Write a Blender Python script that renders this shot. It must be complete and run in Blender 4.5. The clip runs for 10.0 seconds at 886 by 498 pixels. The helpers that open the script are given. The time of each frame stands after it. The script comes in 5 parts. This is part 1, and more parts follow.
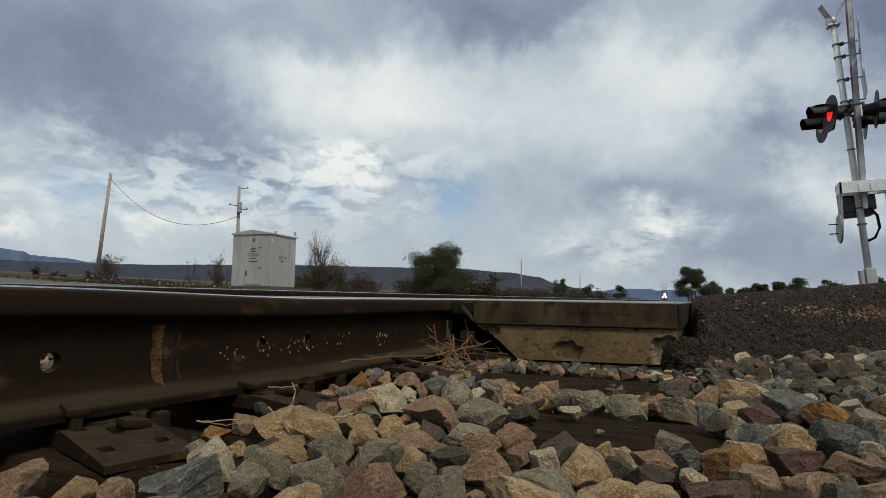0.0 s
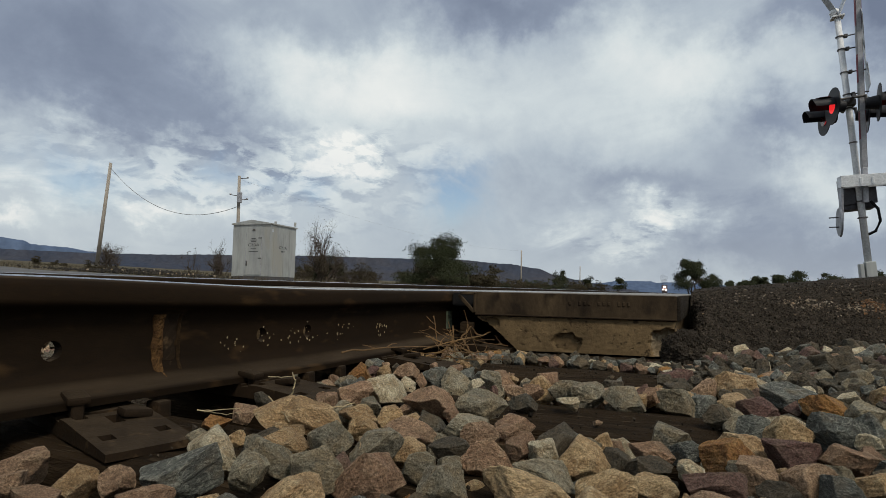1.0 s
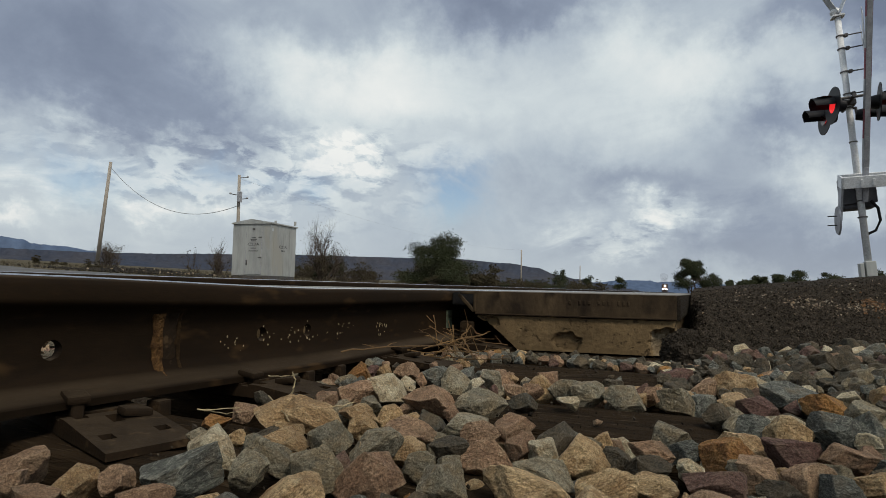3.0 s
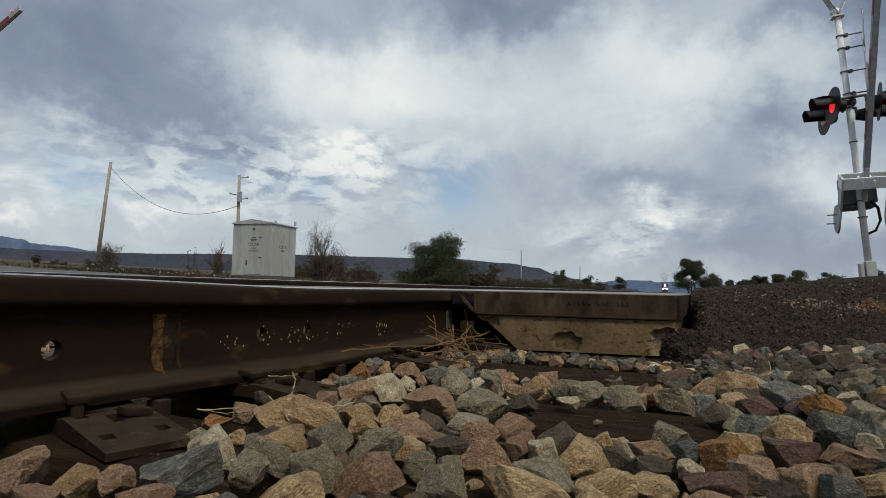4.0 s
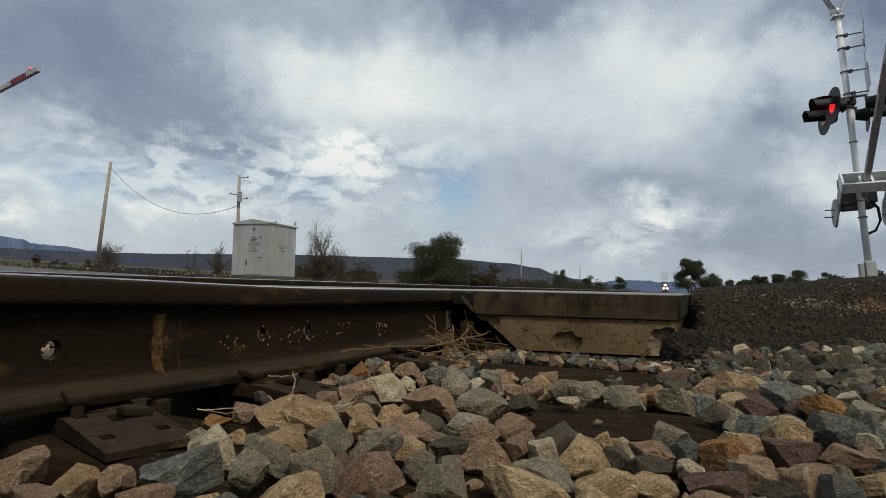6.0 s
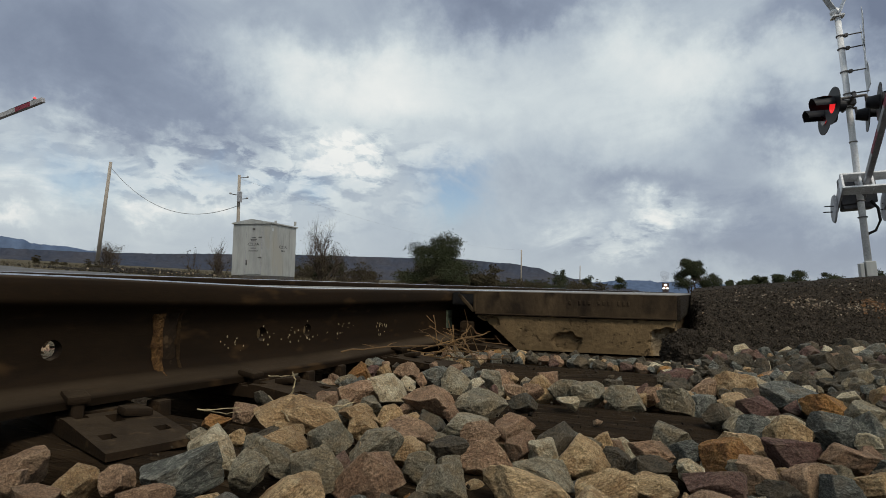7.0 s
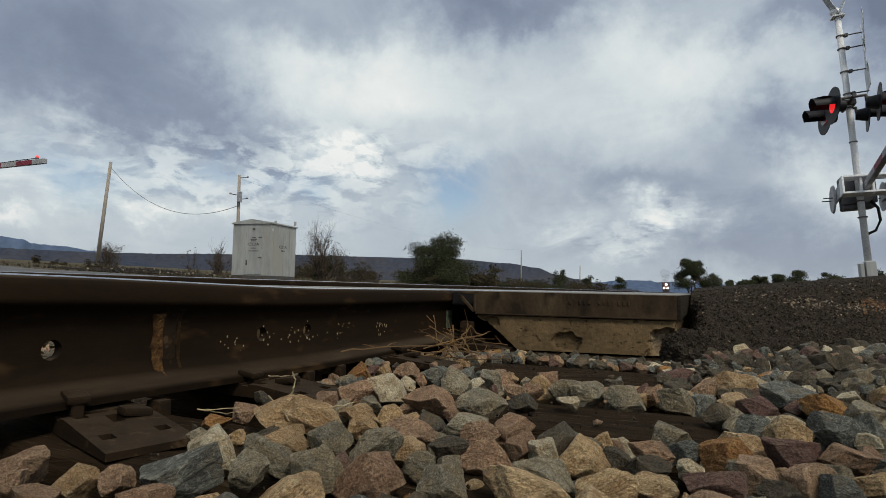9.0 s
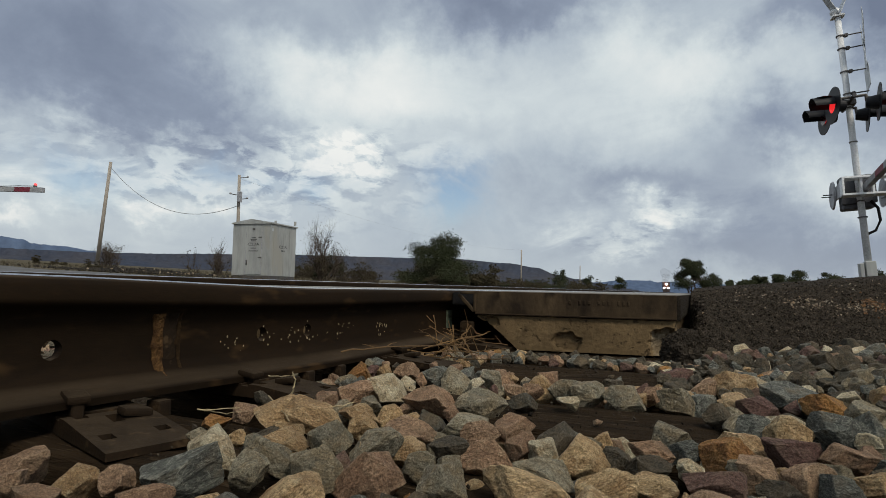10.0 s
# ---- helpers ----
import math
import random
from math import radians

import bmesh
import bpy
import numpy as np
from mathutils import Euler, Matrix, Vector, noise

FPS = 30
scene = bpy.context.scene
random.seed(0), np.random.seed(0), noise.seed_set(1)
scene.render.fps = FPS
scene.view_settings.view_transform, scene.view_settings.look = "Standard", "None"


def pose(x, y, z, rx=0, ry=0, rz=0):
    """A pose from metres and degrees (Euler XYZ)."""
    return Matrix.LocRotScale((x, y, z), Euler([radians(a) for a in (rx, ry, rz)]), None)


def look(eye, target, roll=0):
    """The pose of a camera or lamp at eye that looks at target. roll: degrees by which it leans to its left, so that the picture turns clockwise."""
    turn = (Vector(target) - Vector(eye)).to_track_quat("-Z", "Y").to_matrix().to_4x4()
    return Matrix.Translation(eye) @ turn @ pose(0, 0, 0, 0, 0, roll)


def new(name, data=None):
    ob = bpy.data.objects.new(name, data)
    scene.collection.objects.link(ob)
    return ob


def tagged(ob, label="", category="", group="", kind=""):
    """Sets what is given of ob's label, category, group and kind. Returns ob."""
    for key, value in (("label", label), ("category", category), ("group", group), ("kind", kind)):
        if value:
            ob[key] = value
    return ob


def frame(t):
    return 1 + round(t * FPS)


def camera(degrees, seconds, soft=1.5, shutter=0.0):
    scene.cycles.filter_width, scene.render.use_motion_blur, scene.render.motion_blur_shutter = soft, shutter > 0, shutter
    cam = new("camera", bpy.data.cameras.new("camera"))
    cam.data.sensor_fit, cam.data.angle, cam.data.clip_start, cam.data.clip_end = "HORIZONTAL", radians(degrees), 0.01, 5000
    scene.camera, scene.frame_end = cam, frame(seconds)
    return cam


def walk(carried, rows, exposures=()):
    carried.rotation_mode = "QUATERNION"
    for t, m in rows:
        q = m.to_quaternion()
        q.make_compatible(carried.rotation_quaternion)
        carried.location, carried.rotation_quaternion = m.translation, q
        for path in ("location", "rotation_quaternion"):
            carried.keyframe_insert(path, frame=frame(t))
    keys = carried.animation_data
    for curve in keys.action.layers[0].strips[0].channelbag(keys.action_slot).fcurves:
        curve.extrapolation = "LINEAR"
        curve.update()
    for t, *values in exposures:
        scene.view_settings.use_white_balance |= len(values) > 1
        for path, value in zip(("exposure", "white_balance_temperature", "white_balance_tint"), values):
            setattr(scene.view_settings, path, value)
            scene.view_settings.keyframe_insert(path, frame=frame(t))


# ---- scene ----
cam = camera(76.0, 10.0, soft=0.5)
EYE = Vector((0.0, 0.0, 0.211))


def sight(pitch, roll, yaw=25.09):
    """The camera low beside the track: pitch up, roll, and yaw to the left of the rails, in degrees."""
    az, el = radians(yaw), radians(pitch)
    way = Vector((-math.sin(az) * math.cos(el), math.cos(az) * math.cos(el), math.sin(el)))
    return look(EYE, EYE + way, roll)


# It settles by a degree in the first second and then stands still.
walk(cam, [(0.0, sight(4.87, .92)), (0.2, sight(4.54, 1.05)), (0.5, sight(4.18, 1.15)), (0.75, sight(4.06, 1.20)),
           (1.0, sight(3.98, 1.22)), (1.5, sight(3.91, 1.238)), (2.0, sight(3.91, 1.238)), (10.0, sight(3.91, 1.238))],
     exposures=[(0.0, 0.0), (10.0, 0.0)])

# ---- world and light ----
world = bpy.data.worlds.new("cloudy_sky")
scene.world = world
world.use_nodes = True


class Graph:
    """Short hand for node trees."""

    def __init__(self, tree):
        self.tree = tree
        tree.nodes.clear()

    def node(self, kind, values=()):
        n = self.tree.nodes.new(kind)
        for key, value in dict(values).items():
            self.put(n.inputs[key], value)
        return n

    def put(self, socket, value):
        if isinstance(value, bpy.types.NodeSocket):
            self.tree.links.new(value, socket)
        else:
            socket.default_value = value

    def math(self, operation, a, b=0.0, c=0.0, clamp=False):
        n = self.node("ShaderNodeMath")
        n.operation, n.use_clamp = operation, clamp
        for socket, value in zip(n.inputs, (a, b, c)):
            self.put(socket, value)
        return n.outputs[0]

    def mix(self, factor, a, b, blend="MIX"):
        n = self.node("ShaderNodeMix")
        n.data_type, n.blend_type = "RGBA", blend
        self.put(n.inputs[0], factor)
        self.put(n.inputs[6], a if isinstance(a, bpy.types.NodeSocket) else (*a, 1)[:4])
        self.put(n.inputs[7], b if isinstance(b, bpy.types.NodeSocket) else (*b, 1)[:4])
        return n.outputs[2]

    def ramp(self, factor, stops, interpolation="LINEAR"):
        n = self.node("ShaderNodeValToRGB")
        n.color_ramp.interpolation = interpolation
        while len(n.color_ramp.elements) < len(stops):
            n.color_ramp.elements.new(0.5)
        for element, (at, colour) in zip(n.color_ramp.elements, stops):
            element.position = at
            element.color = (*colour, 1) if isinstance(colour, tuple) else (colour, colour, colour, 1)
        self.put(n.inputs[0], factor)
        return n.outputs[0]

    def noise(self, vector, scale, detail=4.0, rough=0.55, distortion=0.0):
        n = self.node("ShaderNodeTexNoise", {"Scale": scale, "Detail": detail, "Roughness": rough, "Distortion": distortion})
        if vector is not None:
            self.put(n.inputs["Vector"], vector)
        return n.outputs["Fac"]


SUN_EL, SUN_AZ = 50.0, 126.0     # degrees: height, and bearing to the right of the rails


def build_sky():
    g = Graph(world.node_tree)
    way = g.node("ShaderNodeTexCoord").outputs["Generated"]
    sky = g.node("ShaderNodeTexSky")
    sky.sky_type, sky.sun_disc = "NISHITA", False
    sky.sun_elevation, sky.sun_rotation = radians(SUN_EL), radians(SUN_AZ)
    blue = g.node("ShaderNodeVectorMath")
    blue.operation = "SCALE"
    g.put(blue.inputs[0], sky.outputs[0])
    g.put(blue.inputs["Scale"], 0.10)
    xyz = g.node("ShaderNodeSeparateXYZ", {"Vector": way})
    x, y, z = xyz.outputs
    # bearing and height in degrees, and the flat layer on which the clouds lie
    bearing = g.math("MULTIPLY", g.math("ARCTAN2", x, y), 180 / math.pi)
    height = g.math("MULTIPLY", g.math("ARCSINE", z), 180 / math.pi)
    low = g.math("ADD", g.math("MAXIMUM", z, 0.0), 0.30)
    layer = g.node("ShaderNodeCombineXYZ", {"X": g.math("DIVIDE", x, low), "Y": g.math("DIVIDE", y, low), "Z": 0.0}).outputs[0]
    tall_way = g.node("ShaderNodeMapping", {"Vector": way, "Scale": (1.0, 1.0, 1.7)}).outputs[0]
    big = g.noise(layer, 0.9, 3.0, 0.5, 0.5)
    mid = g.noise(tall_way, 5.0, 7.0, 0.60, 0.9)
    fine = g.noise(tall_way, 15.0, 7.0, 0.62, 0.6)
    sway_a = g.math("MULTIPLY", g.math("SUBTRACT", g.noise(way, 6.0, 6.0, 0.62), 0.5), 17.0)
    sway_b = g.math("MULTIPLY", g.math("SUBTRACT", g.noise(way, 7.3, 6.0, 0.62), 0.5), 12.0)
    a, b = g.math("ADD", bearing, sway_a), g.math("ADD", height, sway_b)

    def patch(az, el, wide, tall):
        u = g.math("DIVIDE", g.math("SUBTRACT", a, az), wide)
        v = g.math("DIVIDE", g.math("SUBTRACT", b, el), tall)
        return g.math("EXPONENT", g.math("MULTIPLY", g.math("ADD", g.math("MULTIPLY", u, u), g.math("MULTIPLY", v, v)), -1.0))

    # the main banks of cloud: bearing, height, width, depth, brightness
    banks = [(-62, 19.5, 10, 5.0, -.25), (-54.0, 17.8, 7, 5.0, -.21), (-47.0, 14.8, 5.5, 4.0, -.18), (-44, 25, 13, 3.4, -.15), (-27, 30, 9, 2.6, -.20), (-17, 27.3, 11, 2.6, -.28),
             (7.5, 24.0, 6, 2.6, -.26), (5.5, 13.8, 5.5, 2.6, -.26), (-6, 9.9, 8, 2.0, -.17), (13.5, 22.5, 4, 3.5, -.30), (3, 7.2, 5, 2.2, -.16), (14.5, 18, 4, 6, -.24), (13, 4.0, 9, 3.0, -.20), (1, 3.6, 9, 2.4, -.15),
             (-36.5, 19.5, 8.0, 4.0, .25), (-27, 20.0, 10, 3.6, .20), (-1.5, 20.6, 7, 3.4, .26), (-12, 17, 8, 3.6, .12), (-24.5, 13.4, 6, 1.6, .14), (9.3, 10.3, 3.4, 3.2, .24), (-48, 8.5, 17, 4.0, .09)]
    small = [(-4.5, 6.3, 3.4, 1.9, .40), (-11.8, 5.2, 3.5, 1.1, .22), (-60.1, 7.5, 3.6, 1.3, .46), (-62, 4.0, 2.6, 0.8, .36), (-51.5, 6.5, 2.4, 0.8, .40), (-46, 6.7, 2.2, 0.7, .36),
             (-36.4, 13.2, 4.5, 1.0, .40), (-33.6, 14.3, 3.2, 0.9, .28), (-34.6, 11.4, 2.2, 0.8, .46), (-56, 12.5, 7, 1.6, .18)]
    light = 0.0
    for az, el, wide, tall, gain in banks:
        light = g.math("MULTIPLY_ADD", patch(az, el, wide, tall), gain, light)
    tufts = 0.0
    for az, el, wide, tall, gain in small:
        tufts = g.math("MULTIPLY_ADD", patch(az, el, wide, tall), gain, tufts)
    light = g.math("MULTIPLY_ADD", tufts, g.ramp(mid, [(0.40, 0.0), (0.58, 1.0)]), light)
    # small heaped clouds low in the sky, with bright tops and grey bases
    def heaps(lift):
        p = g.node("ShaderNodeMapping", {"Vector": way, "Location": (0, 0, lift * 2.4), "Scale": (1.0, 1.0, 2.4)}).outputs[0]
        return g.ramp(g.noise(p, 15.0, 8.0, 0.58, 0.35), [(0.46, 0.0), (0.57, 1.0)])

    puffs = heaps(0.0)
    base = g.math("MAXIMUM", g.math("SUBTRACT", heaps(0.016), puffs), 0.0)
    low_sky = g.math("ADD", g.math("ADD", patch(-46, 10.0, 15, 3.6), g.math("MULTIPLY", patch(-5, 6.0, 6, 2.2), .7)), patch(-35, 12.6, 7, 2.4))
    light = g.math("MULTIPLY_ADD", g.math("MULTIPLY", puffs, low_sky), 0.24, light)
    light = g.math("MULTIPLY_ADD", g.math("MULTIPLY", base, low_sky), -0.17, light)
    light = g.math("ADD", light, 0.515)
    light = g.math("MULTIPLY_ADD", g.math("SUBTRACT", big, 0.5), 0.16, light)
    light = g.math("MULTIPLY_ADD", g.math("SUBTRACT", mid, 0.5), 0.25, light)
    light = g.math("MULTIPLY_ADD", g.math("SUBTRACT", fine, 0.5), 0.06, light)
    cloud = g.ramp(light, [(0.10, (.169, .206, .288)), (0.32, (.268, .319, .410)), (0.50, (.443, .510, .575)), (0.68, (.633, .698, .720)), (0.95, (.86, .875, .85))])
    gaps = 0.0
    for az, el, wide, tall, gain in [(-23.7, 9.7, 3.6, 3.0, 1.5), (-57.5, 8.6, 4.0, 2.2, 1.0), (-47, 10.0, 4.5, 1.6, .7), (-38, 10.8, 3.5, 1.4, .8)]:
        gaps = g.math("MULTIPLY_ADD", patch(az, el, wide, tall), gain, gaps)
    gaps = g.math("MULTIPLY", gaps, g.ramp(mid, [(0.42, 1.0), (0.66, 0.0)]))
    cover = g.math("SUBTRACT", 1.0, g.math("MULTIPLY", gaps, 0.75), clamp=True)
    final = g.mix(cover, blue.outputs[0], cloud)
    haze = g.ramp(height_to_unit(g, height), [(0.0, 0.40), (0.10, 0.12), (0.25, 0.0)])
    final = g.mix(haze, final, (.485, .52, .535))
    back = g.node("ShaderNodeBackground", {"Color": final, "Strength": 1.0})
    g.node("ShaderNodeOutputWorld", {"Surface": back.outputs[0]})


def height_to_unit(g, height):
    return g.math("DIVIDE", g.math("MAXIMUM", height, 0.0), 60.0)


build_sky()
sun = new("sun", bpy.data.lights.new("sun", "SUN"))
sun.data.energy, sun.data.angle, sun.data.color = 2.35, radians(14), (1.0, .93, .80)
sun.matrix_world = look((60 * math.sin(radians(SUN_AZ)), 60 * math.cos(radians(SUN_AZ)), 60 * math.tan(radians(SUN_EL))), (0, 0, 0))

# ---- materials ----


def material(name, colour, rough=0.8, metal=0.0, second=None, scale=12.0, fine=90.0, bump=0.25, depth=0.004, spots=None,
             per_object=0.0, per_island=0.0, glow=None, space="Object", stretch=(1, 1, 1), spec=0.35, dust_and_light=None):
    """A surface with a main colour, a second one in stains, fine grain and relief."""
    m = bpy.data.materials.new(name)
    m.use_nodes = True
    g = Graph(m.node_tree)
    p = g.node("ShaderNodeMapping", {"Vector": g.node("ShaderNodeTexCoord").outputs[space], "Scale": stretch}).outputs[0]
    stains = g.noise(p, scale, 5.0, 0.6, 0.3)
    grain = g.noise(p, fine, 4.0, 0.65)
    base = g.mix(g.ramp(stains, [(0.36, 0.0), (0.66, 1.0)]), colour, second or tuple(c * 0.6 for c in colour))
    base = g.mix(0.55, base, g.ramp(grain, [(0.25, 0.35), (0.75, 1.0)]), "MULTIPLY")
    if spots:
        base = g.mix(g.ramp(g.noise(p, spots[1], 3.0, 0.5), [(0.60, 0.0), (0.70, 1.0)]), base, spots[0])
    # dust on up-facing parts, its tone paled for the light they catch
    if dust_and_light:
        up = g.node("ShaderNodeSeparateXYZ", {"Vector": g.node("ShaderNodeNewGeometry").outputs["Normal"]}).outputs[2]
        base = g.mix(g.math("MULTIPLY", g.ramp(up, [(0.70, 0.0), (0.95, 0.8)]), g.ramp(stains, [(0.35, 0.35), (0.65, 1.0)])), base, dust_and_light)
    if per_object:
        r = g.node("ShaderNodeObjectInfo").outputs["Random"]
        base = g.mix(1.0, base, g.ramp(r, [(0.0, 1.0 - per_object), (1.0, 1.0)]), "MULTIPLY")
    if per_island:
        r = g.node("ShaderNodeNewGeometry").outputs["Random Per Island"]
        base = g.mix(1.0, base, g.ramp(r, [(0.0, 1.0 - per_island), (1.0, 1.0)]), "MULTIPLY")
    relief = g.node("ShaderNodeBump", {"Strength": bump, "Distance": depth, "Height": g.math("ADD", grain, stains)})
    s = g.node("ShaderNodeBsdfPrincipled", {"Base Color": base, "Metallic": metal, "Specular IOR Level": spec, "Normal": relief.outputs[0],
                                            "Roughness": g.math("MULTIPLY_ADD", grain, 0.25, rough - 0.12, clamp=True)})
    if glow:
        s.inputs["Emission Color"].default_value = (*glow[0], 1)
        s.inputs["Emission Strength"].default_value = glow[1]
    g.node("ShaderNodeOutputMaterial", {"Surface": s.outputs[0]})
    return m


def stone_material(name, tones, speck, stain, layered, island=False):
    """Broken rock: one of several colours for each stone, clouded, stained, veined or layered, and faintly grained."""
    m = bpy.data.materials.new(name)
    m.use_nodes = True
    g = Graph(m.node_tree)
    p = g.node("ShaderNodeTexCoord").outputs["Object"]
    r = g.node("ShaderNodeNewGeometry").outputs["Random Per Island"] if island else g.node("ShaderNodeObjectInfo").outputs["Random"]
    k = 32.0 if island else 1.0     # single stones are modelled at unit size
    shifted = g.node("ShaderNodeVectorMath")
    shifted.operation = "MULTIPLY_ADD"
    g.put(shifted.inputs[0], p)
    g.put(shifted.inputs[1], (k, k, k))
    g.put(shifted.inputs[2], g.node("ShaderNodeCombineXYZ", {"X": g.math("MULTIPLY", r, 37.0), "Y": g.math("MULTIPLY", r, 91.0)}).outputs[0])
    q = shifted.outputs[0]
    bands = g.node("ShaderNodeMapping", {"Vector": q, "Rotation": (.5, .35, .2), "Scale": (.85, 1.0, 1.6) if layered else (1, 1, 1)}).outputs[0]
    tone = g.ramp(r, [(i / len(tones), t) for i, t in enumerate(tones)], "CONSTANT")
    clouds = g.noise(q, 1.1, 5.0, 0.62, 0.6)
    veins = g.noise(bands, 2.2, 8.0, 0.66, 1.0)
    grain = g.noise(q, 11.0, 6.0, 0.72)
    base = g.mix(g.ramp(clouds, [(0.42, 0.0), (0.62, 0.75)]), tone, stain)
    base = g.mix(g.ramp(veins, [(0.34, 0.55), (0.50, 0.0)]), base, tuple(c * .34 for c in tones[0]))
    base = g.mix(g.ramp(veins, [(0.55, 0.0), (0.70, 0.50 if layered else 0.45)]), base, speck)
    base = g.mix(0.75, base, g.ramp(grain, [(0.34, 0.25), (0.50, 0.95), (0.64, 1.55)]), "MULTIPLY")
    base = g.mix(0.38, base, g.ramp(g.noise(q, 30.0, 3.0, 0.6), [(0.36, 0.40), (0.50, 0.97), (0.64, 1.50)]), "MULTIPLY")
    crack = g.ramp(g.noise(bands, 1.3, 5.0, 0.6, 1.6), [(0.485, 0.0), (0.50, 1.0), (0.515, 0.0)])
    base = g.mix(g.math("MULTIPLY", crack, 0.6), base, speck if layered else tuple(c * .25 for c in tones[0]))
    dirt = g.ramp(g.noise(q, 0.8, 4.0, 0.6), [(0.52, 0.0), (0.74, 0.6)])
    base = g.mix(dirt, base, (.20, .145, .085))
    worn = g.ramp(g.node("ShaderNodeNewGeometry").outputs["Pointiness"], [(0.51, 0.0), (0.60, 1.0)])
    base = g.mix(g.math("MULTIPLY", worn, g.ramp(grain, [(0.38, 0.05), (0.58, 0.60)])), base, speck)
    height = g.math("ADD", g.math("MULTIPLY", veins, 1.1), g.math("ADD", g.math("MULTIPLY", grain, 0.55), g.math("MULTIPLY", clouds, 0.5)))
    relief = g.node("ShaderNodeBump", {"Strength": 1.0, "Distance": 0.011, "Height": height})
    s = g.node("ShaderNodeBsdfPrincipled", {"Base Color": base, "Roughness": 0.86, "Specular IOR Level": 0.25, "Normal": relief.outputs[0]})
    g.node("ShaderNodeOutputMaterial", {"Surface": s.outputs[0]})
    return m


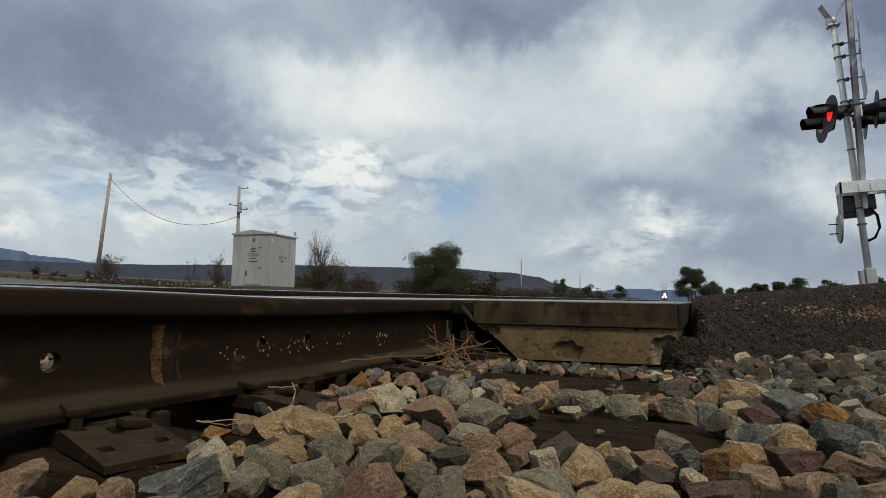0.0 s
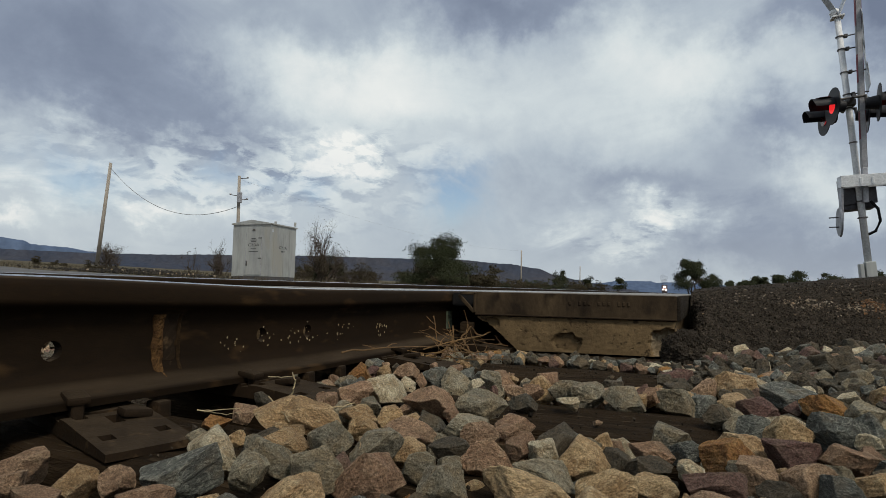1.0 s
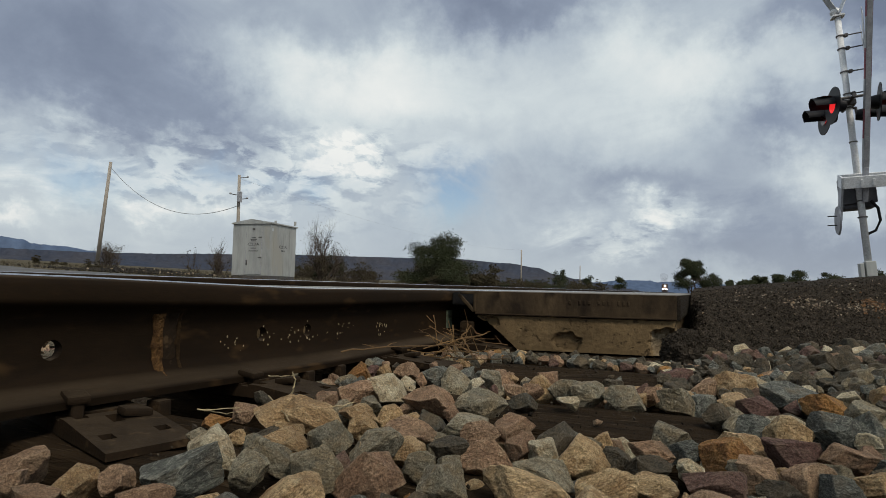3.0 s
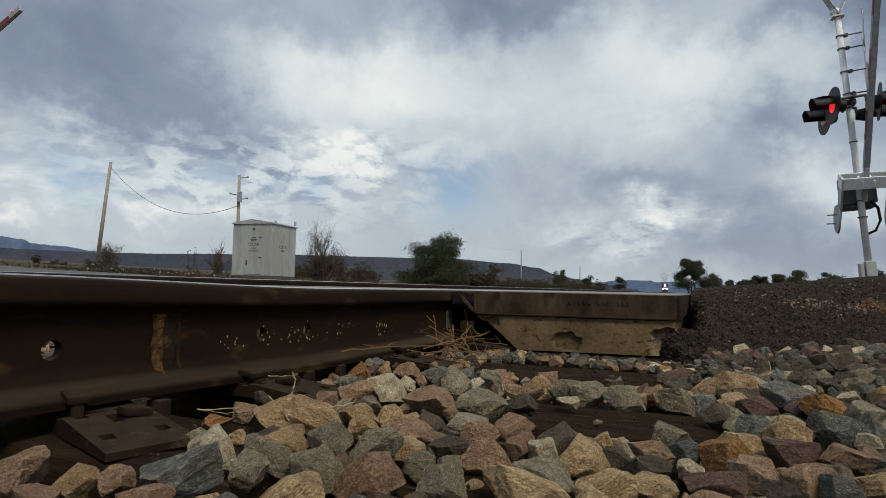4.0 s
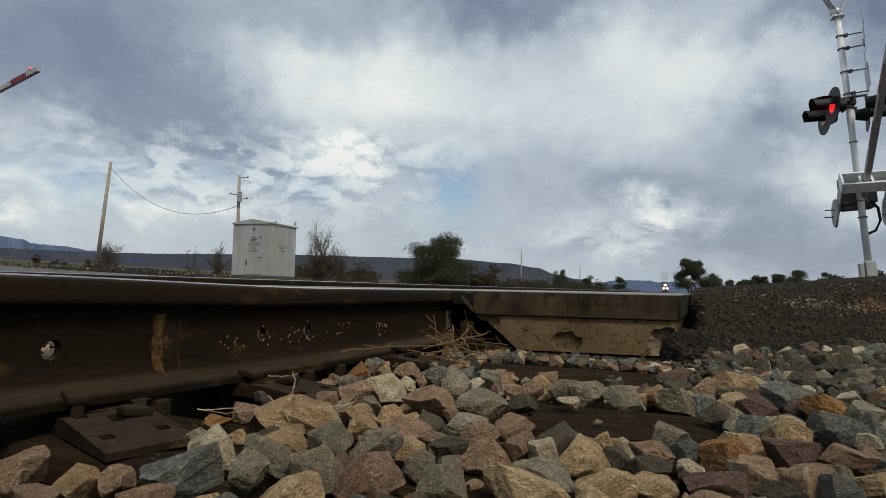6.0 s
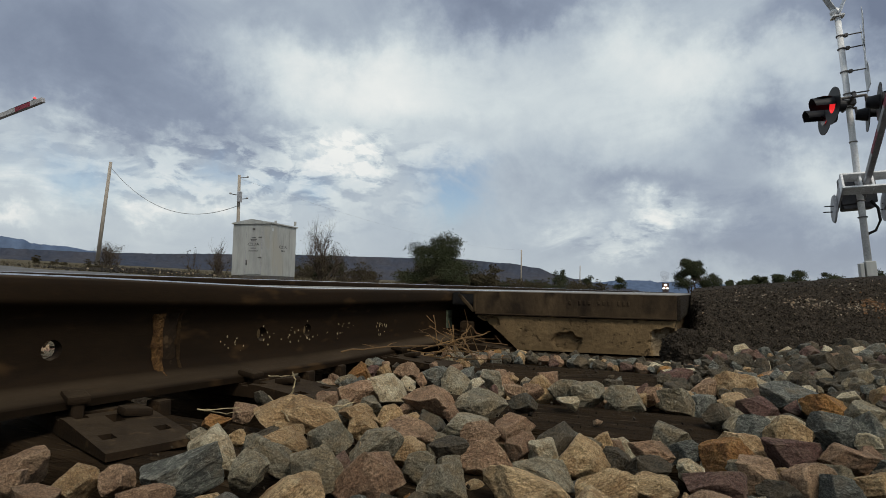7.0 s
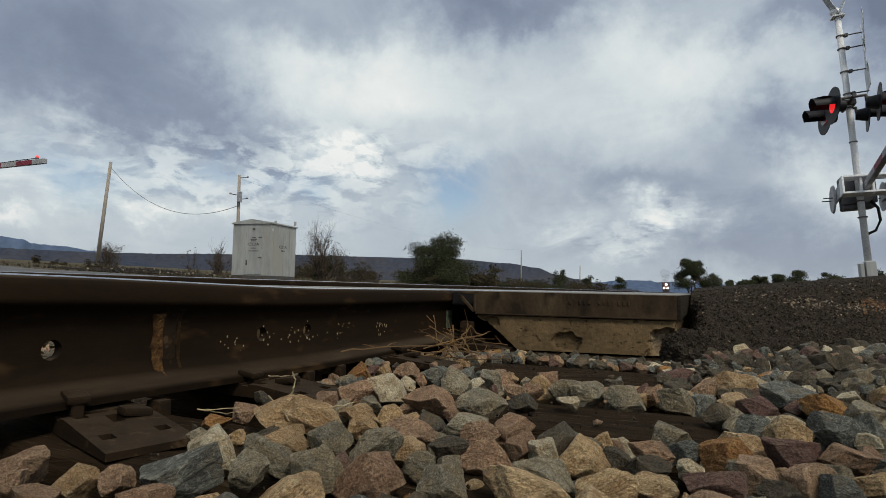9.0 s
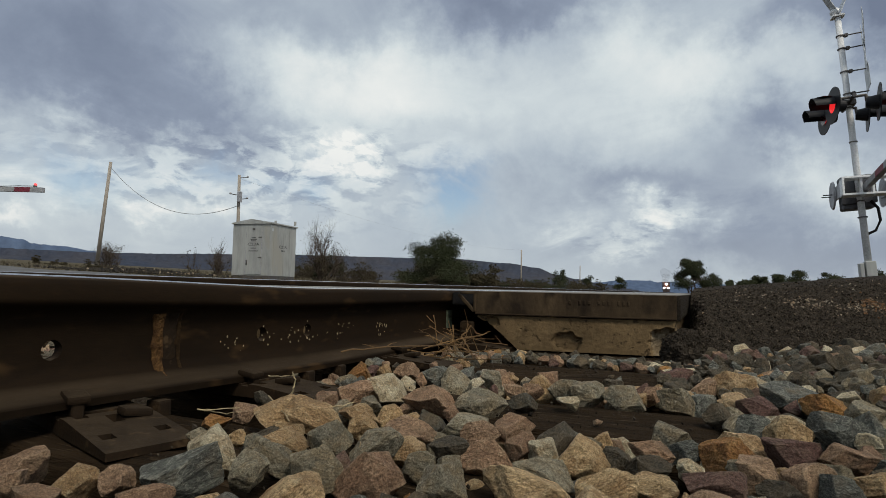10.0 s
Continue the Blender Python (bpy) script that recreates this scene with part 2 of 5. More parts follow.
M = {
    "rail_steel": material("weathered_rail_steel", (.0122, .0074, .0037), .78, .0, (.0200, .0117, .0055), 7, 140, .35, .002, ((.036, .0205, .0088), 22), stretch=(1, .35, 1), spec=.08, dust_and_light=(.066, .048, .031)),
    "polished": material("polished_rail_top", (.62, .63, .65), .26, 1.0, (.42, .42, .44), 8, 120, .06, .001, stretch=(1, .08, 1)),
    "rust": material("bright_rust", (.135, .072, .027), .9, 0, (.055, .028, .013), 45, 220, 1.0, .004, spec=.1),
    "weld_scale": material("brown_weld_scale", (.050, .030, .014), .9, 0, (.026, .016, .008), 45, 220, 1.0, .004, spec=.1),
    "chalk": material("pale_green_paint_mark", (.15, .19, .13), .9, 0, (.06, .055, .035), 60, 300),
    "spike": material("rusted_spike_steel", (.0185, .0120, .0070), .8, 0, (.031, .0190, .0100), 25, 200, .5, .002, ((.06, .038, .02), 40), spec=.10, dust_and_light=(.042, .030, .0185)),
    "tie": material("creosoted_tie_wood", (.024, .0160, .0095), .95, 0, (.052, .034, .019), 9, 90, 1.0, .010, ((.085, .060, .036), 30), stretch=(.5, 4, 4), spec=.05),
    "concrete": material("old_panel_concrete", (.200, .137, .071), .9, 0, (.078, .053, .028), 4, 75, 1.0, .003, ((.040, .027, .015), 48), spec=.10),
    "panel_steel": material("stained_panel_edge", (.175, .120, .066), .85, 0, (.024, .0165, .0105), 3.2, 110, .5, .003, ((.018, .0125, .008), 11), spec=.10, stretch=(1, 1, .6)),
    "broken_concrete": material("freshly_broken_concrete", (.30, .235, .155), .95, 0, (.17, .125, .075), 20, 120, 1.0, .006, ((.07, .05, .03), 40), spec=.08),
    "panel_top": material("worn_panel_top", (.25, .225, .19), .55, 0, (.17, .147, .125), 3, 60, .15, .002),
    "asphalt": material("crumbled_asphalt", (.028, .0225, .0175), .95, 0, (.044, .036, .028), 7, 110, .9, .010, ((.075, .060, .044), 60), spec=.05),
    "asphalt_grit": material("asphalt_grit", (.074, .060, .047), .95, 0, (.118, .094, .069), 30, 200, .5, .003, per_island=.9, spec=.06),
    "dark_grit": material("dark_heap_gravel", (.05, .042, .035), .95, 0, (.03, .025, .02), 30, 200, .5, .003, per_island=.6),
    "orange_grit": material("orange_grit", (.26, .13, .05), .95, 0, (.16, .08, .035), 30, 200, .5, .003, per_island=.6),
    "pale_grit": material("pale_grit", (.36, .31, .24), .9, 0, (.30, .19, .10), 30, 200, .5, .003, per_island=.6),
    "ballast_bed": material("ballast_dust", (.085, .062, .042), .95, 0, (.05, .037, .026), 25, 160, 1.0, .012, ((.15, .115, .085), 40), spec=.1),
    "ground": material("dry_ground", (.125, .102, .070), .95, 0, (.070, .064, .036), .25, 6.0, .8, .06, ((.17, .142, .10), .9), spec=.05),
    "galvanised": material("galvanised_sheet", (.50, .50, .47), .5, .30, (.40, .405, .39), 1.5, 5, .05, .002, ((.36, .345, .305), 1.6), stretch=(1, 1, .22)),
    "silver_paint": material("silver_painted_steel", (.86, .87, .88), .35, .0, (.74, .75, .76), 3, 40, .06, .001),
    "grey_paint": material("grey_painted_steel", (.50, .50, .53), .55, .3, (.30, .30, .31), 6, 70, .1, .001),
    "case_paint": material("dull_dark_case_paint", (.115, .115, .125), .6, 0, (.08, .08, .09), 6, 70, .1, .001),
    "dark_steel": material("dark_bare_steel", (.10, .10, .11), .6, .4, (.16, .14, .12), 8, 80, .2, .001),
    "black_paint": material("black_painted_aluminium", (.011, .011, .014), .5, 0, (.018, .018, .021), 9, 90, .08, .001, spec=.2),
    "white_sheet": material("white_reflective_sheet", (.62, .64, .67), .45, 0, (.50, .53, .57), 5, 60, .05, .001),
    "red_sheet": material("red_reflective_sheet", (.26, .030, .055), .6, 0, (.17, .025, .04), 6, 60, .06, .001),
    "arm_grey": material("grey_white_arm_sheet", (.42, .42, .42), .6, 0, (.30, .30, .31), 6, 60, .06, .001),
    "rubber": material("black_cable_rubber", (.022, .021, .021), .8, spec=.08),
    "lens": material("lit_red_lens", (.5, .015, .02), .4, 0, glow=((1.0, .028, .03), .78)),
    "lens_cover": material("vane_as_unlit_lens", (.085, .010, .012), .25, 0),
    "arm_lamp": material("red_arm_lamp", (.6, .03, .04), .3, 0, glow=((1.0, .10, .10), 1.3)),
    "headlight": material("locomotive_headlight", (.9, .9, .9), .3, 0, glow=((1.0, .93, .90), 14.0)),
    "lettering": material("black_lettering", (.075, .075, .078), .7),
    "pole_wood": material("weathered_pole_wood", (.42, .375, .325), .9, 0, (.31, .27, .225), 3, 40, .4, .005, stretch=(4, 4, .3)),
    "bark": material("grey_bark", (.105, .082, .062), .95, 0, (.065, .05, .04), 10, 60, .6, .01, spec=.1),
    "leaf_dark": material("dark_green_leaf", (.062, .070, .034), .8, 0, (.040, .045, .022), 3, 40, per_island=.5, spec=.1),
    "leaf_dry": material("dry_olive_leaf", (.082, .068, .038), .85, 0, (.055, .045, .026), 3, 40, per_island=.5, spec=.1),
    "twig": material("dry_twig", (.33, .195, .078), .85, 0, (.17, .098, .042), 20, 160, .4, .001, per_object=.5),
    "straw": material("dry_straw", (.62, .50, .30), .8, 0, (.45, .34, .18), 20, 160, .2, .001, per_object=.3),
    # distance haze is put into the blue of both mesa colours
    "mesa_near": material("haze_tinted_wooded_slope", (.052, .062, .088), 1.0, 0, (.070, .070, .082), .006, .06, .6, 3.0, spec=.0),
    "mesa_far": material("haze_tinted_blue_mesa", (.11, .15, .23), 1.0, 0, (.09, .125, .20), .003, .02, .3, 3.0, spec=.0),
    "loco_paint": material("dark_locomotive_paint", (.05, .045, .05), .5, 0, (.09, .05, .04), .8, 10),
    "loco_front": material("dull_locomotive_nose", (.11, .055, .035), .5, 0, (.2, .08, .04), .8, 10),
    "worn_road": material("worn_asphalt_road", (.11, .105, .10), .7, 0, (.07, .066, .06), 1.5, 60, .5, .004, ((.15, .142, .13), 4)),
    "dry_grass": material("dry_grass_blades", (.15, .122, .080), .9, 0, (.10, .082, .050), 5, 60, per_island=.6, spec=.1),
    "glass": material("dark_cab_glass", (.02, .025, .03), .1),
    "wire": material("grey_overhead_wire", (.26, .25, .25), .7),
}
# name, tones, lighter specks, stain, whether layered
ROCKS = [("grey_ballast_rock", [(.257, .230, .167), (.192, .176, .131), (.318, .281, .198), (.217, .190, .133)], (.524, .474, .347), (.292, .217, .122), False),
         ("tan_ballast_rock", [(.507, .336, .168), (.565, .395, .208), (.419, .273, .138), (.517, .355, .191)], (.714, .604, .381), (.312, .176, .077), False),
         ("pink_ballast_rock", [(.385, .234, .138), (.297, .178, .108), (.446, .292, .177), (.344, .220, .134)], (.635, .471, .305), (.231, .141, .087), False),
         ("orange_ballast_rock", [(.415, .213, .067), (.367, .188, .065)], (.560, .367, .162), (.241, .102, .036), False),
         ("pale_ballast_rock", [(.635, .556, .385), (.582, .494, .328)], (.714, .706, .558), (.370, .243, .123), False),
         ("dark_ballast_rock", [(.071, .065, .049), (.091, .076, .053)], (.218, .189, .140), (.097, .072, .043), False),
         ("maroon_ballast_rock", [(.155, .085, .069), (.176, .102, .077)], (.343, .231, .171), (.102, .061, .048), False),
         ("slate_ballast_rock", [(.141, .143, .123), (.109, .113, .097), (.186, .186, .156), (.133, .135, .113)], (.474, .464, .385), (.081, .081, .070), True)]
STONES = [stone_material(*rock) for rock in ROCKS]
STONES_LOOSE = [stone_material("loose_" + rock[0], *rock[1:], island=True) for rock in ROCKS]

# ---- building blocks ----


def mesh_from(bm, name, mat, smooth=False):
    bmesh.ops.recalc_face_normals(bm, faces=bm.faces)
    data = bpy.data.meshes.new(name)
    bm.to_mesh(data)
    bm.free()
    for one in (mat if isinstance(mat, (list, tuple)) else [mat]):
        data.materials.append(one)
    if smooth:
        data.shade_smooth()
    return data


def part(name, bm, mat, parent, label="", smooth=False):
    ob = new(name, mesh_from(bm, name, mat, smooth))
    ob.parent = parent
    return tagged(ob, label)


def thing(name, m, label, category, group="", kind=""):
    ob = new(name)
    ob.empty_display_size = 0.1
    ob.matrix_world = m
    return tagged(ob, label, category, group, kind)


def block(bm, size, m=Matrix(), bevel=0.0, segments=1):
    made = bmesh.ops.create_cube(bm, size=1.0, matrix=m @ Matrix.Diagonal((*size, 1)))
    if bevel:
        edges = {e for v in made["verts"] for e in v.link_edges}
        bmesh.ops.bevel(bm, geom=list(edges), offset=bevel, segments=segments, affect="EDGES", profile=0.6)
    return bm


def box(size, m=Matrix(), bevel=0.0, segments=1):
    return block(bmesh.new(), size, m, bevel, segments)


def rod(bm, a, b, r1, r2=None, sides=12):
    a, b = Vector(a), Vector(b)
    turn = (b - a).to_track_quat("Z", "Y").to_matrix().to_4x4()
    bmesh.ops.create_cone(bm, cap_ends=True, segments=sides, radius1=r1, radius2=r1 if r2 is None else r2, depth=(b - a).length,
                          matrix=Matrix.Translation((a + b) / 2) @ turn)
    return bm


def tube(bm, points, radius, sides=6):
    """A bent tube through the points; radius may be a list."""
    points = [Vector(p) for p in points]
    radii = radius if isinstance(radius, (list, tuple)) else [radius] * len(points)
    rings, up = [], Vector((0.31, 0.17, 0.93))
    for i, p in enumerate(points):
        way = (points[min(i + 1, len(points) - 1)] - points[max(i - 1, 0)]).normalized()
        side = way.cross(up)
        if side.length < 0.05:
            side = way.cross(Vector((1, 0, 0)))
        side.normalize()
        other = way.cross(side)
        rings.append([bm.verts.new(p + radii[i] * (math.cos(t) * side + math.sin(t) * other)) for t in (2 * math.pi * k / sides for k in range(sides))])
    for one, two in zip(rings, rings[1:]):
        for k in range(sides):
            bm.faces.new((one[k], one[(k + 1) % sides], two[(k + 1) % sides], two[k]))
    bm.faces.new(rings[0][::-1])
    bm.faces.new(rings[-1])
    return bm


def prism(outline, y0, y1, m=Matrix()):
    """A solid with the outline (x, z) from y0 to y1."""
    bm = bmesh.new()
    a = [bm.verts.new(m @ Vector((x, y0, z))) for x, z in outline]
    b = [bm.verts.new(m @ Vector((x, y1, z))) for x, z in outline]
    bm.faces.new(a)
    bm.faces.new(b[::-1])
    for i in range(len(a)):
        j = (i + 1) % len(a)
        bm.faces.new((a[i], b[i], b[j], a[j]))
    return bm

# ---- the large structure ----
RAIL_X, GAUGE, RAIL_TOP, BEND_FROM, BEND_R, BEND_TURN = -0.880, 1.508, 0.205, 14.0, 1300.0, radians(4.2)


def track_pose(y, offset=0.0):
    """A point beside the near rail's line, and its heading; the track bends gently to the left in the distance."""
    along = max(0.0, y - BEND_FROM)
    s = min(along / BEND_R, BEND_TURN)
    on = max(0.0, along - BEND_R * BEND_TURN)
    x = RAIL_X - BEND_R * (1 - math.cos(s)) - on * math.sin(s) + offset * math.cos(s)
    return Vector((x, min(y, BEND_FROM) + BEND_R * math.sin(s) + on * math.cos(s) + offset * math.sin(s), 0.0)), s


def smoothstep(a, b, v):
    t = min(1.0, max(0.0, (v - a) / (b - a)))
    return t * t * (3 - 2 * t)


def ground_height(x, y):
    left = max(0.0, -x - 0.2 * max(y, 0.0) - 4.0)
    right = max(0.0, x - 1.0)
    rise = 0.034 * min(left, 900.0) + 0.02 * min(right, 8.0)
    rough = 0.05 * noise.noise((x * 0.21, y * 0.21, 2.0)) + 0.02 * noise.noise((x * 0.9, y * 0.9, 5.0))
    far = smoothstep(3.5, 9.0, abs(x + 1.63))
    return -0.14 + 0.22 * smoothstep(3.2, 7.0, -x - 1.63) + rise + rough * far


def grid_mesh(xs, ys, height):
    bm = bmesh.new()
    rows = [[bm.verts.new((x, y, height(x, y))) for x in xs] for y in ys]
    for a, b in zip(rows, rows[1:]):
        for i in range(len(xs) - 1):
            bm.faces.new((a[i], a[i + 1], b[i + 1], b[i]))
    return bm


def spread(limit, n):
    return [math.copysign(limit * (math.sinh(5.5 * abs(t)) / math.sinh(5.5)), t) for t in (2 * i / n - 1 for i in range(n + 1))]


def build_ground():
    ob = new("ground", mesh_from(grid_mesh(spread(3500, 150), spread(3500, 150), ground_height), "ground", M["ground"], True))
    tagged(ob, "dry brown open ground with sparse grass", "ground", kind="structure")


# the crossing road, skewed a little to the track
ROAD_SKEW, ROAD_Y0, ROAD_Y1 = 0.20, 1.99, 9.2


def road_edge(x):
    return ROAD_Y0 + (0.62 * x if x > 0 else ROAD_SKEW * x)


def road_height(x, y):
    """Asphalt on the field side: a broken, gravelly edge that slopes down to the ballast, and a rising road behind it."""
    d = y - road_edge(x)
    top = 0.249 + 0.098 * max(-0.1, min(x, 6.0))
    lump = 0.024 * noise.noise((x * 5, y * 5, 1.0)) + 0.012 * noise.noise((x * 14, y * 14, 3.0)) + 0.005 * noise.noise((x * 45, y * 45, 4.0))
    edge = smoothstep(-0.12, 0.36 + 0.50 * smoothstep(0.0, 1.0, x), d + 0.8 * lump)
    flat = smoothstep(0.3, 1.1, d)
    # a washed-out gap beside the panel
    gap = 0.30 * math.exp(-((x + 0.092 + 0.8 * lump) / 0.040) ** 2) * smoothstep(-0.16, -0.02, d) * (1 - smoothstep(0.45, 0.95, d + 1.5 * lump))
    flat_part = lump * (1 - 0.8 * flat)
    return max(-0.07, -0.06 + (top + 0.06) * (0.74 * edge + 0.26 * smoothstep(0.0, 1.9, d)) - gap) + flat_part


def build_road():
    xs = [-0.074 + 0.0222 * i for i in range(80)] + [1.7 + 0.12 * i for i in range(1, 40)] + [6.5 + 1.5 * i for i in range(1, 24)]
    us = [-0.25 + 0.018 * i for i in range(90)] + [1.4 + 0.1 * i for i in range(1, 62)]
    bm = bmesh.new()
    rows = [[bm.verts.new((x, road_edge(min(x, 3.0)) + u, road_height(x, road_edge(min(x, 3.0)) + u) if x < 3 else
                           road_height(3.0, road_edge(3.0) + u) + 0.05 * min(x - 3.0, 4.0))) for x in xs] for u in us]
    for a, b in zip(rows, rows[1:]):
        for i in range(len(xs) - 1):
            bm.faces.new((a[i], a[i + 1], b[i + 1], b[i]))
    road = new("road", mesh_from(bm, "road", M["asphalt"], False))
    tagged(road, "worn asphalt road with a crumbled gravelly edge", "road", kind="structure")
    far = new("road", mesh_from(grid_mesh([-3.15 - 0.9 * i for i in range(30)], [ROAD_Y0 - 0.7 + 0.75 * i for i in range(12)],
                                          lambda x, y: max(0.228, ground_height(x, y) + 0.06)), "road", M["worn_road"], True))
    tagged(far, "pale worn asphalt road beyond the track", "road", kind="structure")
    rng = random.Random(5)
    # loose grit on the broken edge
    for name, mat, count, small, big, band, label in (
            ("asphalt_grit", M["asphalt_grit"], 62000, .0016, .0044, None, "dark loose asphalt grit on the road edge"),
            ("orange_gravel", M["orange_grit"], 160, .003, .007, None, "patch of orange gravel on the asphalt edge"),
            ("pale_gravel", M["pale_grit"], 560, .0022, .0065, None, "scattered pale gravel on the asphalt edge")):
        verts, faces = [], []
        for _ in range(count):
            x = rng.uniform(-0.072, 2.2) if rng.random() < .3 else rng.uniform(-.072, .85)
            d = abs(rng.gauss(0, .55)) - .12 if name == "asphalt_grit" else rng.gauss(.75 if rng.random() < .5 else .45, .22)
            if name == "pale_gravel" and rng.random() < .45:
                x = rng.uniform(.26, .72)
                d = rng.gauss(.40 + .25 * (x - .45), .03)
            if name == "orange_gravel":
                x, d = rng.gauss(.62, .045), rng.gauss(.47, .035)
            if name == "asphalt_grit" and rng.random() < .14:
                x, d = rng.uniform(-.073, .06), rng.uniform(-.2, 1.2)
            y = road_edge(x) + d
            r = rng.uniform(small, big) * (1 if rng.random() < .93 else 1.7)
            add_pebble(verts, faces, Vector((x, y, road_height(x, y) + .25 * r)), r, rng)
        data = bpy.data.meshes.new(name)
        data.from_pydata(verts, [], faces)
        data.materials.append(mat)
        tagged(new(name, data), label, "gravel", kind="stuff")


def build_clod():
    """A broken lump of asphalt that leans against the panel's corner."""
    rng = random.Random(71)
    bm = bmesh.new()
    bmesh.ops.create_icosphere(bm, subdivisions=5, radius=1.0)
    for v in bm.verts:
        p = v.co.copy()
        v.co *= 1 + .22 * noise.noise(p * 1.7) + .13 * noise.noise(p * 4.5) + .09 * noise.noise(p * 11) + .05 * noise.noise(p * 24)
        v.co = Vector((v.co.x * .058, v.co.y * .050, v.co.z * .072))
    root = new("asphalt_lump", mesh_from(bm, "asphalt_lump", M["asphalt"]))
    root.matrix_world = pose(-.072, 1.868, .030, 0, 8, 20)
    tagged(root, "broken lump of black asphalt beside the panel", "asphalt lump")
    verts, faces = [], []
    spots = [v.co.copy() for v in root.data.vertices]
    for _ in range(700):
        add_pebble(verts, faces, rng.choice(spots), rng.uniform(.0015, .0042), rng)
    data = bpy.data.meshes.new("grit")
    data.from_pydata(verts, [], faces)
    data.materials.append(M["asphalt_grit"])
    grit = new("grit", data)
    grit.parent = root
    tagged(grit, "stone chips bound in the asphalt", kind="stuff")


def add_pebble(verts, faces, at, r, rng):
    """An uneven eight-sided chip."""
    n = len(verts)
    turn = Euler((rng.uniform(0, 6), rng.uniform(0, 6), rng.uniform(0, 6))).to_matrix()
    for p in ((1, 0, 0), (-1, 0, 0), (0, 1, 0), (0, -1, 0), (0, 0, 1), (0, 0, -1)):
        verts.append(at + turn @ (Vector(p) * r * rng.uniform(.55, 1.25)))
    for a, b, c in ((0, 2, 4), (2, 1, 4), (1, 3, 4), (3, 0, 4), (2, 0, 5), (1, 2, 5), (3, 1, 5), (0, 3, 5)):
        faces.append((n + a, n + b, n + c))


def ridge(name, crest, distance, depth, mat, label, seed):
    """A long flat-topped hill: its crest by bearing and height, in degrees, at a distance."""
    bm = bmesh.new()
    az0, az1 = crest[0][0], crest[-1][0]
    n = 260
    rows = []
    for i in range(n + 1):
        az = az0 + (az1 - az0) * i / n
        k = max(j for j in range(len(crest) - 1) if crest[j][0] <= az + 1e-6)
        (a0, e0), (a1, e1) = crest[k], crest[k + 1]
        e = e0 + (e1 - e0) * smoothstep(0, 1, (az - a0) / (a1 - a0))
        wob = noise.noise((az * .9, seed, 0))
        row = []
        for t, share in ((0.0, -.05), (.35, .28), (.62, .55), (.8, .74), (.86, .96), (1.0, 1.0), (1.5, 1.0)):
            r = distance + depth * (t + .10 * wob * (1 if 0 < t < 1 else 0) + .06 * noise.noise((az * 3.1, t * 4, seed)))
            h = share * math.tan(radians(e)) * (distance + depth) + (distance * .0012) * noise.noise((az * 2.7, t * 5, seed + 3)) * (share > 0)
            row.append(bm.verts.new((r * math.sin(radians(az)), r * math.cos(radians(az)), h)))
        rows.append(row)
    for a, b in zip(rows, rows[1:]):
        for i in range(len(a) - 1):
            bm.faces.new((a[i], b[i], b[i + 1], a[i + 1]))
    tagged(new(name, mesh_from(bm, name, mat, True)), label, "hill", kind="structure")


def build_hills():
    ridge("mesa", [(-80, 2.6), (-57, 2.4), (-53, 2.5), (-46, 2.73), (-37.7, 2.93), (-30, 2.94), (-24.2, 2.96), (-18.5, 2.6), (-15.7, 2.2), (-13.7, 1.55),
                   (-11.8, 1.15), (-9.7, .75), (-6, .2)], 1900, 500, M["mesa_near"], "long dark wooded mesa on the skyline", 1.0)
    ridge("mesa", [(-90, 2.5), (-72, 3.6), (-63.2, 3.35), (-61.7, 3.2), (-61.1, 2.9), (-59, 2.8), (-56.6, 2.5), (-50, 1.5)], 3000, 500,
          M["mesa_far"], "flat-topped hills tinted haze-blue in the distance", 4.0)
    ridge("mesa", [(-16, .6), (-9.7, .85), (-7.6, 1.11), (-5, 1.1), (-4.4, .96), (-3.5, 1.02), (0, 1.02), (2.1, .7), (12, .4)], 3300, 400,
          M["mesa_far"], "mesa painted pale haze-blue in the far distance", 8.0)


build_ground()
build_road()
build_clod()
build_hills()


def bed_height(x, y):
    """The ballast's dusty bed between and beside the ties."""
    shoulder = -0.085 + 0.055 * smoothstep(-0.15, 0.35, x) - 0.10 * smoothstep(0.6, 1.6, x)
    return shoulder + 0.02 * noise.noise((x * 4, y * 4, 7.0)) + 0.008 * noise.noise((x * 15, y * 15, 9.0))


bed = new("ballast_bed", mesh_from(grid_mesh([-5.2 + 0.09 * i for i in range(82)], [-6.0 + 0.09 * i for i in range(92)], bed_height), "ballast_bed", M["ballast_bed"], True))
tagged(bed, "dusty brown ballast bed under the track", "track bed", kind="structure")

far_bed = bmesh.new()
strip = []
for k in range(60):
    p, s = track_pose(9.0 + 6.0 * k, -GAUGE / 2)
    strip.append([far_bed.verts.new((p.x + u * math.cos(s), p.y + u * math.sin(s), z)) for u, z in ((-3.2, -.25), (-2.0, -.03), (2.0, -.03), (3.2, -.25))])
for one, two in zip(strip, strip[1:]):
    for k in range(3):
        far_bed.faces.new((one[k], one[k + 1], two[k + 1], two[k]))
tagged(new("ballast_bed", mesh_from(far_bed, "ballast_bed", M["ballast_bed"])), "brown ballast bed beyond the crossing", "track bed", kind="structure")

# ---- rails ----
HALF = [(.0, .0), (.076, .0), (.0765, .0105), (.060, .0155), (.034, .022), (.016, .033), (.0095, .050), (.0088, .084), (.0095, .122), (.015, .134),
        (.030, .1405), (.0365, .146), (.0372, .152), (.0360, .172), (.0325, .1795), (.025, .1835), (.014, .1853), (.0, .186)]


CANT = 0.033     # the far rail lies higher, as in a bend


